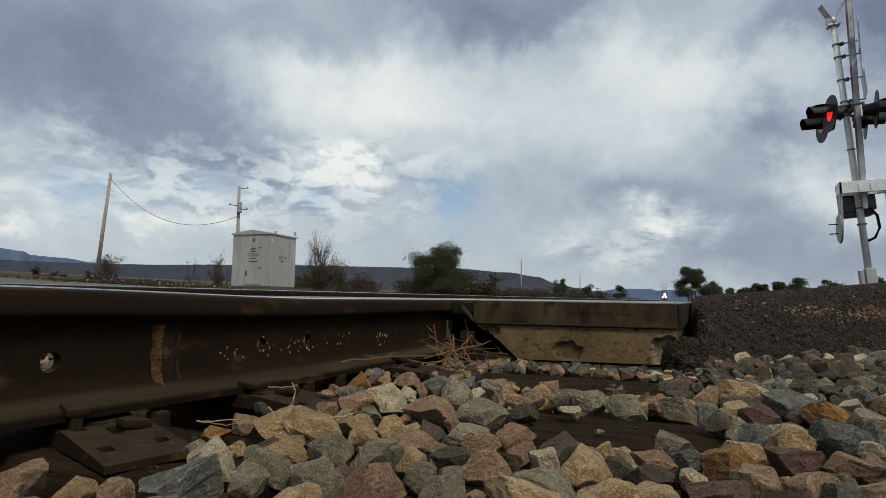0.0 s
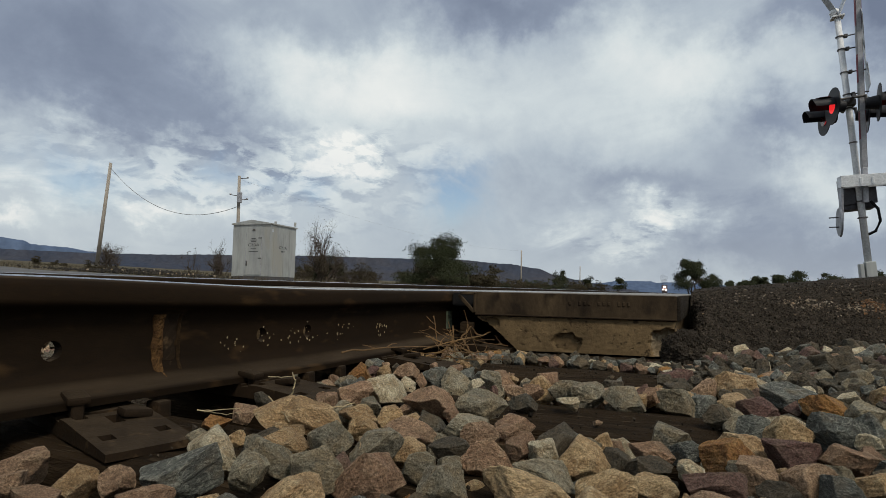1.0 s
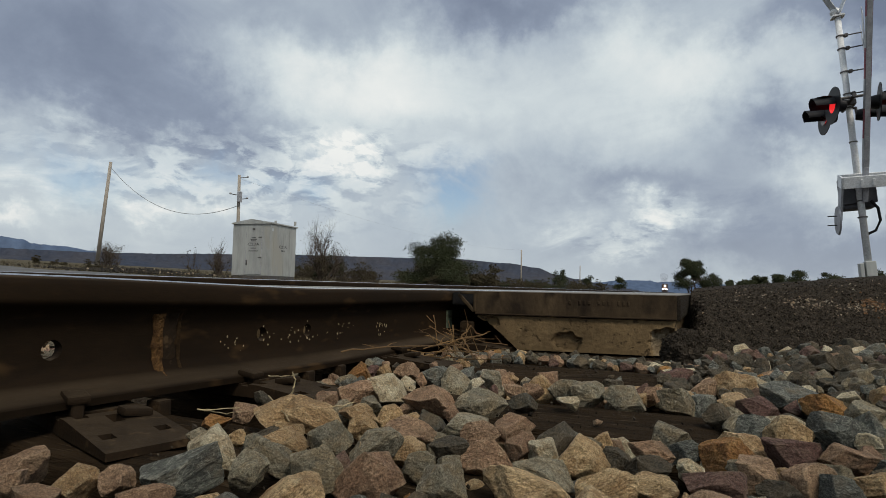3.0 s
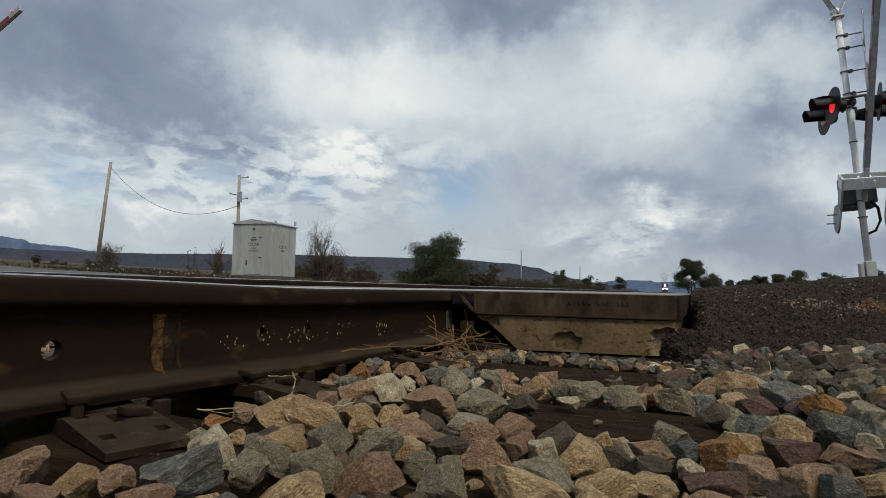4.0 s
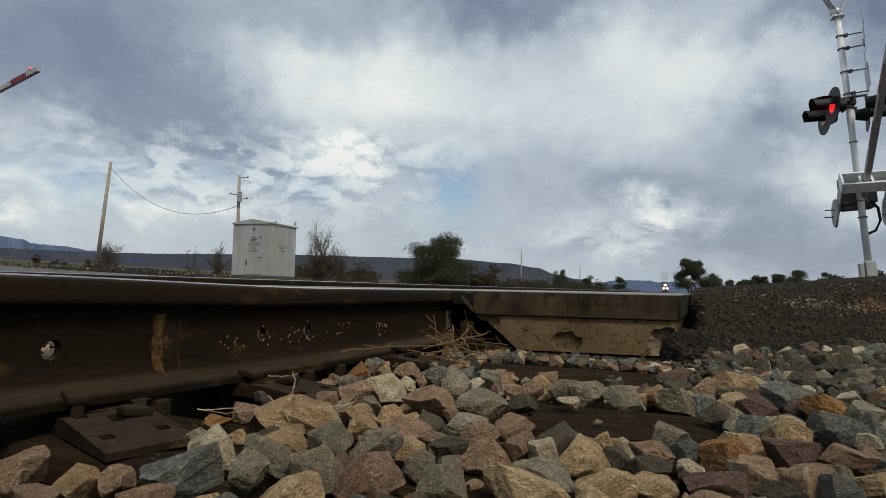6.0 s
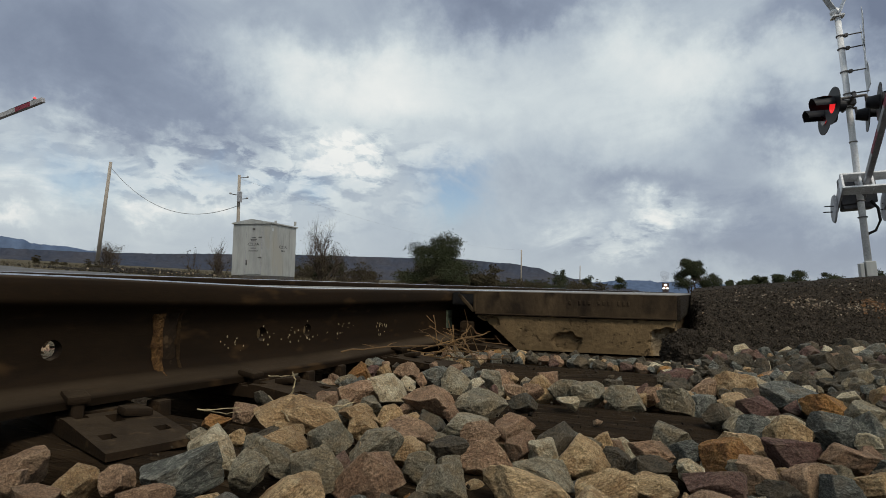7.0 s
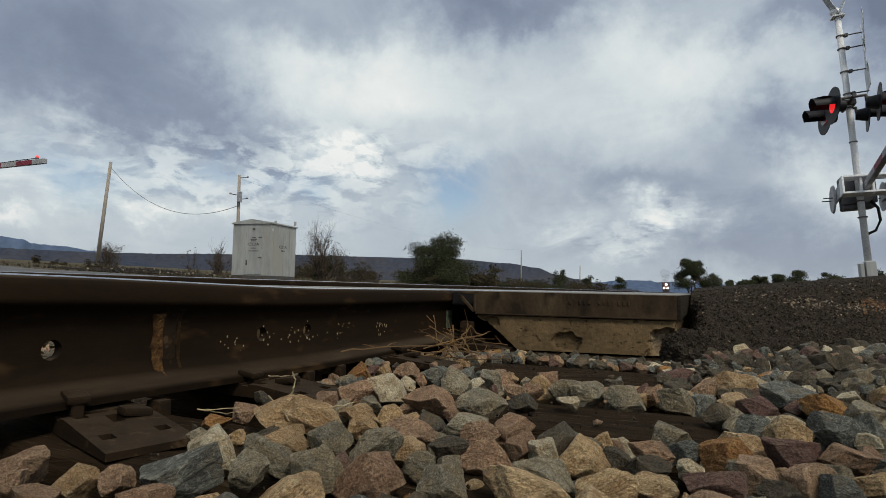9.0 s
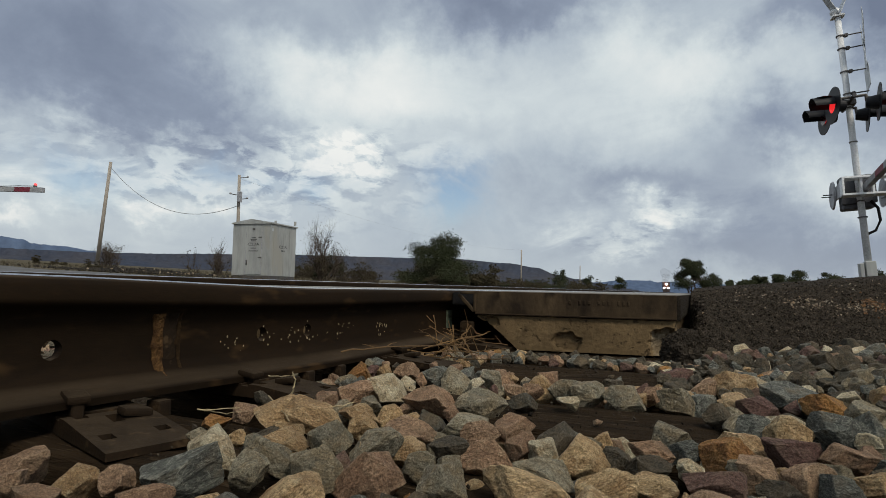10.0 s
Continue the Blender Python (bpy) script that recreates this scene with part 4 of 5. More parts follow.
def striped_arm(root, length, at, first, deep):
    """A gate arm with red and grey stripes, along local z."""
    core = bmesh.new()
    block(core, (.064, .10, .5), pose(0, 0, .05), .006)
    block(core, (.066, deep * .86, length - .1), pose(0, 0, length / 2 + .05), .006)
    arm = part("gate_arm", core, M["grey_paint"], root, "grey gate arm with red and pale stripes on its faces")
    arm.matrix_basis = at
    z, k = .30, first
    while z < length - .01:
        step = min(.41, length - z)
        for side in (-.0345, .0345):
            part("stripe", box((.003, deep * .84, step - .002), pose(side, 0, z + step / 2), .001), M["red_sheet"] if k % 2 else M["arm_grey"], arm)
        z, k = z + step, k + 1
    for at_z in (length - .22, length * .52, length * .75):
        lamp = bmesh.new()
        rod(lamp, (0, .04, at_z), (0, .085, at_z), .034, .034, 12)
        holder = part("arm_lamp_base", lamp, M["dark_steel"], arm)
        glow = bmesh.new()
        bmesh.ops.create_uvsphere(glow, u_segments=12, v_segments=8, radius=.030, matrix=Matrix.Translation((0, .105, at_z)))
        part("arm_lamp", glow, M["arm_lamp"], holder, "small glowing red arm lamp", True)
    cable = bmesh.new()
    tube(cable, [(0, .058 + .018 * abs(math.sin(q * 2.1)), .4 + (length - .65) * q / 14) for q in range(15)], .008, 6)
    part("lamp_cable", cable, M["rubber"], arm)
    for side in (-.29, .29):
        w = bmesh.new()
        outline = [(-.12, .12), (.12, .12), (.11, -.28), (.04, -.48), (-.07, -.45)]
        verts = [[w.verts.new((side + dx, y, z)) for y, z in outline] for dx in (-.012, .012)]
        w.faces.new(verts[0])
        w.faces.new(verts[1][::-1])
        for i in range(5):
            j = (i + 1) % 5
            w.faces.new((verts[0][i], verts[0][j], verts[1][j], verts[1][i]))
        holder = part("counterweight_arm", w, M["grey_paint"], arm, "grey counterweight arm")
        outer = math.copysign(.035, side)
        plate = bmesh.new()
        rod(plate, (side + outer * .5, .02, -.47), (side + outer * 1.1, .02, -.47), .220, .205, 28)
        part("counterweight", plate, M["grey_paint"], holder, "round grey counterweight")
        for z in (-.40, -.54):
            part("weight_bolt", rod(bmesh.new(), (side - .02, .02, z), (side + 4.5 * outer, .02, z), .009, .009, 8), M["dark_steel"], holder)
    frame_ = bmesh.new()
    for size, m in (((.62, .030, .17), pose(0, .125, .11)), ((.62, .030, .17), pose(0, -.125, .11)), ((.030, .28, .168), pose(-.295, 0, .11)), ((.030, .28, .168), pose(.295, 0, .11))):
        block(frame_, size, m, .004)
    for x in (-.07, .07):
        block(frame_, (.03, .30, .10), pose(x, 0, .10), .003)
    part("arm_frame", frame_, M["silver_paint"], arm, "pale steel frame that carries the arm")
    return arm


def crossing_signal(m, label, arm_length, pivot, first, with_signs=True):
    """A mast with flashing lamps, signs and a gate. Local y runs along the track, away from the arm."""
    root = thing("crossing_signal", m, label, "crossing signal", "signals of the level crossing")
    part("mast", rod(bmesh.new(), (0, 0, .0), (0, 0, 3.92), .046, .041, 20), M["silver_paint"], root, "silver painted mast", True)
    foot = bmesh.new()
    block(foot, (.13, .14, .60), pose(.015, 0, -.075), .012, 2)
    block(foot, (.05, .15, .50), pose(-.095, .0, -.05), .008, 2)
    part("junction_base", foot, M["galvanised"], root, "grey junction box base")
    cap = bmesh.new()
    block(cap, (.17, .15, .03), pose(0, 0, 3.93), .006)
    bmesh.ops.create_uvsphere(cap, u_segments=12, v_segments=8, radius=.075, matrix=pose(-.02, 0, 4.0))
    part("mast_cap", cap, M["silver_paint"], root)
    for z, r in ((2.50, .070), (1.98, .066), (1.1, .072), (.86, .075)):
        part("mast_band", rod(bmesh.new(), (0, 0, z), (0, 0, z + .018), r - .012, r - .012, 20), M["dark_steel"], root)
    # lamps: one pair along the track on each side
    bar = bmesh.new()
    rod(bar, (0, -.40, 2.58), (0, .40, 2.58), .026, .026, 10)
    block(bar, (.17, .17, .085), pose(0, 0, 2.58), .015, 2)
    part("crossarm", bar, M["dark_steel"], root, "dark crossarm")
    for side, turn in ((-1, -80), (1, 84)):
        for y, lit in ((-.31, 0), (.31, 1)):
            stay = bmesh.new()
            rod(stay, (0, y, 2.58), (side * .15, y, 2.58), .020, .020, 8)
            rod(stay, (side * .15, y, 2.59), (side * .15, y, 2.49), .020, .020, 8)
            part("lamp_bracket", stay, M["dark_steel"], root)
            lamp_head(root, pose(side * (.27 if side < 0 else .31), y, 2.50 + (.0 if side < 0 else -.05), 0, LEAN + 2 if with_signs else 0, 0) @ pose(0, 0, 0, 0, 0, turn), lit)
    if with_signs:
        # crossing boards, seen almost edge on
        for tilt in (45, -45):
            blade = part("crossbuck_blade", box((.006, .23, 1.22), pose(.27 + .008 * (tilt > 0), .0, 3.36, 0, 0, -11 + tilt / 40) @ pose(0, 0, 0, tilt, 0, 0), .002), M["white_sheet"], root, "white reflective crossing board")
            blade.matrix_basis = Matrix()
        plate = bmesh.new()
        block(plate, (.006, .50, .34), pose(.27, .0, 2.92, 0, 0, -7), .002)
        part("track_count_sign", plate, M["white_sheet"], root, "white sign plate")
        for z in (3.62, 3.42, 3.06, 2.72):
            clamp = rod(bmesh.new(), (0, 0, z), (.27, 0, z), .010, .010, 8)
            rod(clamp, (0, 0, z - .008), (0, 0, z + .008), .056, .056, 16)
            block(clamp, (.05, .06, .05), pose(.075, 0, z), .008)
            part("sign_bracket", clamp, M["dark_steel"], root, "dark sign bracket")
        for side in (-1, 1):
            wing = bmesh.new()
            block(wing, (.012, .12, .34), pose(side * .075, -.04, 4.10, 0, side * 27, 20), .003)
            part("top_board", wing, M["white_sheet"], root, "pale board at the mast head")
    # gate mechanism
    case = bmesh.new()
    block(case, (.40, .28, .50), pose(0, .23, 1.26), .03, 2)
    block(case, (.44, .05, .40), pose(0, .08, 1.28), .01)
    part("gate_mechanism", case, M["case_paint"], root, "dark grey gate mechanism case")
    hose = bmesh.new()
    tube(hose, [(.12, .0, 1.10), (.19, -.02, .98), (.20, -.02, .80), (.13, -.02, .66), (.04, 0, .62)], .020, 8)
    part("cable_hose", hose, M["rubber"], root, "black cable hose")
    arm = striped_arm(root, arm_length, pose(*pivot), first, .105 if with_signs else .112)
    GATES.append(arm)
    return root


right_signal = crossing_signal(pose(2.115, 10.0, .50, 0, -LEAN, 0), "silver crossing signal with flashing red lamps and a lowering gate", 6.2, (.05, -.10, 1.28), 0)
left_signal = crossing_signal(pose(-18.52, 5.59, .973, 0, 0, 98.7), "second crossing signal with a red striped gate arm", 6.76, (.0, -.10, 1.28), 1, False)

# ---- relay cabinet ----


def flat_text(text, size, m, parent):
    curve = bpy.data.curves.new("text", "FONT")
    curve.body, curve.size, curve.align_x, curve.extrude = text, size, "CENTER", .002
    temp = bpy.data.objects.new("text", curve)
    scene.collection.objects.link(temp)
    data = bpy.data.meshes.new_from_object(temp.evaluated_get(bpy.context.evaluated_depsgraph_get()))
    bpy.data.objects.remove(temp)
    data.materials.clear()
    data.materials.append(M["lettering"])
    ob = new("lettering", data)
    ob.parent = parent
    ob.matrix_basis = m
    return ob


def build_cabinet():
    """A walk-in equipment cabinet of galvanised sheet. Local -y is its door side; local +x its other visible side."""
    w, d, h = 1.73, 1.73, 2.0
    root = thing("equipment_cabinet", pose(-16.10, 17.53, .52, 0, 0, 7), "pale galvanised equipment cabinet with a door and black lettering", "cabinet")
    part("cabinet_body", box((w, d, h), pose(0, 0, h / 2), .01, 2), M["galvanised"], root)
    part("base_frame", box((w - .02, d - .02, .50), pose(0, 0, -.24), .01), M["dark_steel"], root)
    roof = prism([(-w / 2 - .05, h), (w / 2 + .05, h), (w / 2 + .05, h + .05), (0, h + .19), (-w / 2 - .05, h + .05)], -d / 2 - .05, d / 2 + .05)
    part("roof", roof, M["galvanised"], root, "shallow pitched metal roof")
    for x, y in ((.25, .3), (w / 2, d / 2 - .1)):
        part("roof_vent", rod(bmesh.new(), (x, y, h + .1), (x, y, h + .26), .05, .05, 10), M["galvanised"], root)
    door = part("door", box((.68, .03, 1.62), pose(.12, -d / 2 - .014, .87), .006), M["galvanised"], root, "galvanised cabinet door")
    for size, x, z in (((.025, .02, 1.66), -.235, .87), ((.025, .02, 1.66), .475, .87), ((.73, .02, .025), .12, 1.69)):
        part("door_frame", box(size, pose(x, -d / 2 - .008, z), .004), M["grey_paint"], root, "dull grey door frame")
    part("transom", box((.70, .024, .24), pose(.12, -d / 2 - .011, 1.80), .006), M["galvanised"], root)
    part("door_handle", box((.05, .04, .20), pose(-.16, -d / 2 - .045, .50), .008), M["dark_steel"], door)
    for z in (.70, 1.48):
        part("hinge", box((.16, .02, .035), pose(.42, -d / 2 - .036, z), .004), M["dark_steel"], door)
    part("lamp", box((.10, .05, .07), pose(.12, -d / 2 - .04, 1.80), .01), M["dark_steel"], root)
    part("side_label", box((.004, .10, .12), pose(w / 2 + .004, -d / 2 + .12, 1.78)), M["white_sheet"], root)
    for x in (-w / 2 + .30,):
        part("seam", box((.03, .014, h - .04), pose(x, -d / 2 - .004, h / 2), .003), M["galvanised"], root)
    for y in (-d / 2 + .20, .0, d / 2 - .45):
        part("seam", box((.014, .03, h - .04), pose(w / 2 + .004, y, h / 2), .003), M["galvanised"], root)
    flat_text("C23A", .15, pose(.12, -d / 2 - .032, 1.16, 90, 0, 0) @ Matrix.Diagonal((1.5, 1, 1, 1)), door)
    flat_text("C23A", .15, pose(w / 2 + .006, -.05, 1.10, 90, 0, 90) @ Matrix.Diagonal((1.5, 1, 1, 1)), root)
    for z, wide in ((1.46, .20), (1.40, .28), (1.34, .22), (1.06, .24), (.95, .42)):
        part("text_line", box((wide, .004, .028), pose(.12, -d / 2 - .031, z)), M["lettering"], door)
    part("text_line", box((.004, .24, .05), pose(w / 2 + .006, -.05, 1.0)), M["lettering"], root)


build_cabinet()

# ---- poles and wires ----


def utility_pole(base, top, r, label, fittings=True):
    base, top = Vector(base), Vector(top)
    root = thing("utility_pole", Matrix.Translation(base), label, "utility pole", "poles beside the track")
    part("pole_shaft", rod(bmesh.new(), (0, 0, -.3), top - base, r, r * .72, 12), M["pole_wood"], root, "", True)
    if fittings:
        up = (top - base)
        for share, side in ((.97, 1), (.80, -1), (.76, 1)):
            p = up * share
            arm = rod(bmesh.new(), p, p + Vector((.38 * side, .25 * side, .06)), .022, .022, 6)
            part("bracket", arm, M["dark_steel"], root)
            knob = bmesh.new()
            bmesh.ops.create_uvsphere(knob, u_segments=10, v_segments=6, radius=.06, matrix=Matrix.Translation(p + Vector((.38 * side, .25 * side, .09))))
            part("insulator", knob, M["grey_paint"], root)
        part("service_box", box((.22, .2, .6), pose(*(up * .78 + Vector((.16, -.1, 0)))), .02), M["grey_paint"], root)
    return root


P1 = ((-39.3, 26.0, .8), (-37.8, 25.6, 8.5))
P2 = ((-24.1, 24.1, .6), (-23.85, 23.7, 6.3))
utility_pole(*P1, .14, "leaning weathered wooden utility pole beside a bush", False)
utility_pole(*P2, .11, "wooden utility pole with insulators behind the cabinet")
utility_pole((-22.43, 72.5, .3), (-22.3, 72.1, 5.45), .11, "slim wooden utility pole near the trees", False)
utility_pole((-24.6, 121.2, .2), (-24.5, 120.9, 5.5), .12, "distant wooden utility pole", False)


def wire(a, b, sag, label, r=.02):
    a, b = Vector(a), Vector(b)
    pts = [a.lerp(b, k / 24) - Vector((0, 0, sag * 4 * (k / 24) * (1 - k / 24))) for k in range(25)]
    ob = new("overhead_wire", mesh_from(tube(bmesh.new(), pts, r, 5), "overhead_wire", M["wire"]))
    tagged(ob, label, "wire", "overhead wires")


wire(Vector(P1[1]) - Vector((0, 0, .35)), Vector(P2[0]).lerp(Vector(P2[1]), .70), 1.6, "thin sagging wire between the wooden poles", .016)
wire(Vector(P2[1]) - Vector((0, 0, .2)), (-22.35, 72.2, 5.4), .9, "thin faint wire along the line of poles", .003)

# ---- trees and brush ----


def grow(bm, start, way, length, r, level, rng, tips, spread_angle, upward, deepest=3):
    pts, radii = [start], [r]
    p, d = start.copy(), way.normalized()
    n = 4
    for k in range(n):
        d = (d + Vector((rng.gauss(0, .16), rng.gauss(0, .16), rng.gauss(0, .10) + upward * .06))).normalized()
        p = p + d * length / n
        pts.append(p.copy())
        radii.append(r * (1 - .55 * (k + 1) / n))
    tube(bm, pts, radii, 6 if level < 2 else 4)
    if level >= deepest:
        tips.extend(pts[2:])
        return
    if level == 2:
        tips.extend(pts[3:])
    for k in range(rng.randint(3, 5)):
        i = rng.randint(1, n)
        axis = Vector((rng.gauss(0, 1), rng.gauss(0, 1), rng.gauss(.1, .5) + upward)).normalized()
        grow(bm, pts[i], d.lerp(axis, spread_angle).normalized(), length * rng.uniform(.55, .8), radii[i] * .75, level + 1, rng, tips, spread_angle, upward, deepest)


def tree(at, height, wide, leaf, leaves, size, seed, label, name="tree", stems=1, category="tree", group="", deepest=3, fluff=1.0, lobes=0):
    rng = random.Random(seed)
    root = thing(name, Matrix.Translation(at), label, category, group)
    tips, shoots = [], []
    for s in range(stems):
        bm = bmesh.new()
        lean = Vector((rng.gauss(0, .35), rng.gauss(0, .35), 1)) if stems > 1 else Vector((rng.gauss(0, .08), rng.gauss(0, .08), 1))
        grow(bm, Vector((rng.gauss(0, .08 * stems), rng.gauss(0, .08 * stems), -.2)), lean, height * .42, height * (.035 if deepest < 4 else .055) / stems ** .5, 0, rng, tips, .62, .35, deepest)
        shoots.append(bm)
    every = [v.co for bm in shoots for v in bm.verts]
    lo, hi, top = min(c.x for c in every), max(c.x for c in every), max(c.z for c in every)
    share = .68 if lobes else 1.0     # a full crown hides the ends of its boughs
    fit = Matrix.Diagonal((share * wide / (hi - lo), share * wide / (hi - lo), share * height / top, 1))
    for bm in shoots:
        bmesh.ops.transform(bm, matrix=fit, verts=bm.verts)
        part("trunk" if stems == 1 else "stem", bm, M["bark"], root)
    if leaves:
        verts, faces = [], []
        tips = [fit @ t for t in tips]
        clumps = [(rng.choice(tips), rng.uniform(.5, 1.3)) for _ in range(max(8, leaves // 28))]
        if lobes:
            # full rounded masses of leaves on the boughs
            clumps = []
            for q in range(lobes):
                turn, up = rng.uniform(0, 6.283), rng.random() ** (1.35 if stems > 3 else 1.0)
                reach = (.46 * (1 - .78 * up) if stems > 3 else .38 * (1 - .55 * up)) * math.sqrt(rng.random())
                clumps.append((Vector((math.cos(turn) * reach * wide, math.sin(turn) * reach * wide, ((.12 + .76 * up if stems > 3 else .22 + .62 * up) + rng.uniform(-.05, .05)) * height)), rng.uniform(.10, .19) * (26 / max(26, lobes)) ** .40))
            for q in range(lobes // 4):
                clumps.append((Vector((rng.gauss(0, .09 * wide), rng.gauss(0, .09 * wide), rng.uniform(.25, .78) * height)), rng.uniform(.10, .16)))
        for _ in range(leaves):
            c, k = rng.choice(clumps)
            if lobes:
                out = Vector((rng.gauss(0, 1), rng.gauss(0, 1), rng.gauss(0, 1))).normalized() * k * rng.random() ** .45 * rng.uniform(.75, 1.1) * (1 if rng.random() < .85 else 1.35)
                p = c + Vector((out.x * wide, out.y * wide, out.z * height))
            else:
                p = c + Vector((rng.gauss(0, .055 * wide * k * fluff), rng.gauss(0, .055 * wide * k * fluff), rng.gauss(0, .042 * height * k * fluff)))
            if p.z < .03 * height:
                p.z = rng.uniform(.0, .2) * height
            a = Vector((rng.gauss(0, 1), rng.gauss(0, 1), rng.gauss(0, 1))).normalized()
            b = a.orthogonal().normalized()
            s = size * rng.uniform(.6, 1.5)
            i = len(verts)
            verts += [p - a * s, p + b * s * .45, p + a * s, p - b * s * .45]
            faces.append((i, i + 1, i + 2, i + 3))
        data = bpy.data.meshes.new("crown")
        data.from_pydata(verts, [], faces)
        data.materials.append(leaf)
        crown = new("crown", data)
        crown.parent = root
        tagged(crown, "crown of small leaves with gaps")
    return root


def build_trees():
    tree((-19.3, 40.85, .1), 4.7, 7.4, M["leaf_dark"], 40000, .055, 63, "large dark green bushy tree behind the track", stems=5, lobes=48)
    tree((-16.9, 43.0, .1), 2.0, 3.6, M["leaf_dry"], 3500, .08, 12, "olive brown bush beside the large tree", "bush", 4, "bush")
    tree((-22.0, 43.5, .3), 2.3, 3.6, M["leaf_dry"], 3000, .08, 13, "olive brown bush beside the large tree", "bush", 4, "bush")
    tree((-18.2, 24.4, .2), 3.8, 3.1, M["leaf_dry"], 1500, .032, 14, "half bare tree with thin branches beside the cabinet", stems=4, deepest=4)
    tree((-18.6, 24.8, .2), 1.8, 2.0, M["leaf_dark"], 3600, .032, 24, "low dark bush under the half bare tree", "bush", 4, "bush")
    tree((-17.2, 25.4, .2), 1.5, 2.2, M["leaf_dry"], 1500, .03, 25, "brown thicket beside the half bare tree", "bush", 5, "bush", deepest=4)
    tree((-23.6, 22.4, .4), 2.4, 1.6, M["leaf_dry"], 250, .03, 15, "thin bare bush behind the cabinet", "bush", 4, "bush", deepest=4)
    tree((-42.3, 29.6, 1.0), 2.5, 3.2, M["leaf_dry"], 900, .035, 16, "olive bush at the foot of a pole", "bush", 5, "bush", deepest=4)
    tree((-27.5, 24.0, .6), 1.7, .8, M["leaf_dry"], 100, .03, 26, "small bare bush beyond the track", "bush", 2, "bush")
    tree((-26.1, 109.4, .2), 4.4, 4.4, M["leaf_dark"], 3000, .10, 17, "small dark tree in the distance", group="distant trees", lobes=13)
    tree((-21.2, 111.8, .2), 3.1, 3.6, M["leaf_dark"], 3000, .10, 18, "small dark tree in the distance", group="distant trees", lobes=13)
    tree((-17.0, 124.8, .2), 3.3, 4.6, M["leaf_dark"], 3000, .10, 19, "small dark tree in the distance", group="distant trees", lobes=13)
    tree((-1.5, 66, .1), 4.0, 5.2, M["leaf_dark"], 15000, .07, 20, "dark tree with a gappy crown beyond the road", stems=3, lobes=15)
    tree((.6, 67, .1), 2.5, 2.2, M["leaf_dark"], 4000, .05, 21, "small dark tree beside a larger one", stems=2, lobes=10)
    for i, (x, y, h, w) in enumerate([(4.2, 133, 2.9, 4.5), (7.2, 134, 3.4, 5), (9.9, 136, 4.0, 5), (13.2, 138, 4.7, 6), (17.4, 139, 5.9, 7.6), (22.9, 141, 5.5, 8.5), (32.4, 145, 6.2, 6)]):
        tree((x, y, .3), h, w, M["leaf_dark"], 4200, .17, 30 + i, "dark distant tree on the skyline", stems=2, group="distant trees", lobes=12)
    rng = random.Random(77)
    # dry brush along the far side of the track
    for i in range(60):
        az = rng.uniform(-41, -9) if i < 57 else rng.uniform(-62, -50)
        r = rng.uniform(42, 75)
        x, y = r * math.sin(radians(az)), r * math.cos(radians(az))
        h = rng.uniform(.9, 2.1) * (.62 if az > -21 else .85 if az > -45 else .45) * r / 50
        tree((x, y, ground_height(x, y)), h, h * rng.uniform(1.2, 2.0), M["leaf_dry"] if rng.random() < .75 else M["leaf_dark"], 1300, .032 * r / 40, 100 + i,
             "low dry brown bush beyond the track", "bush", 3, "bush", "dry brush beyond the track")


build_trees()

# ---- the train ----


def build_train():
    root = thing("locomotive", Matrix(), "dark locomotive with three bright headlights coming up the track", "locomotive")
    part("engine_hood", box((2.6, 17, 2.5), pose(0, 10, 3.0), .12, 2), M["loco_paint"], root)
    part("underframe", box((3.0, 20.5, .55), pose(0, 10, 1.45), .05), M["loco_paint"], root)
    part("cab", box((3.1, 2.6, 2.9), pose(0, 3.0, 3.15), .15, 2), M["loco_paint"], root)
    part("nose", box((2.0, 1.9, 1.75), pose(0, 1.0, 2.55), .25, 3), M["loco_front"], root, "dull brown nose")
    part("snow_plough", prism([(-1.4, .25), (1.4, .25), (1.3, 1.2), (-1.3, 1.2)], -.25, .0), M["loco_paint"], root)
    for x in (-.75, .75):
        part("windscreen", box((1.1, .04, .75), pose(x, 1.68, 3.95), .02), M["glass"], root)
    for x, z, r in ((.0, 3.6, .48), (-.80, 1.95, .40), (.80, 1.95, .40)):
        part("headlight", rod(bmesh.new(), (x, -.12, z), (x, .3, z), r, r * .8, 16), M["headlight"], root, "bright white headlight")
    for y in (2.5, 4.6, 6.7, 13.5, 15.6, 17.7):
        for x in (-.76, .76):
            wheel = part("wheel", rod(bmesh.new(), (x - .06, y, .72), (x + .06, y, .72), .52, .52, 16), M["dark_steel"], root)
    smoke = thing("exhaust_smoke", Matrix(), "faint brown exhaust smoke above the locomotive", "smoke")
    rng = random.Random(9)
    for i in range(3):
        puff = bmesh.new()
        up = i / 2
        bmesh.ops.create_icosphere(puff, subdivisions=2, radius=1.1 + 1.0 * up, matrix=pose(-1.0 * up + rng.gauss(0, .5), 4 + rng.gauss(0, .6), 4.9 + 3.6 * up))
        for v in puff.verts:
            v.co += Vector(v.normal) * (.9 * noise.noise(v.co * .7) + .5 * noise.noise(v.co * 1.6))
        part("puff", puff, SMOKE, smoke, "", True)
    return root, smoke


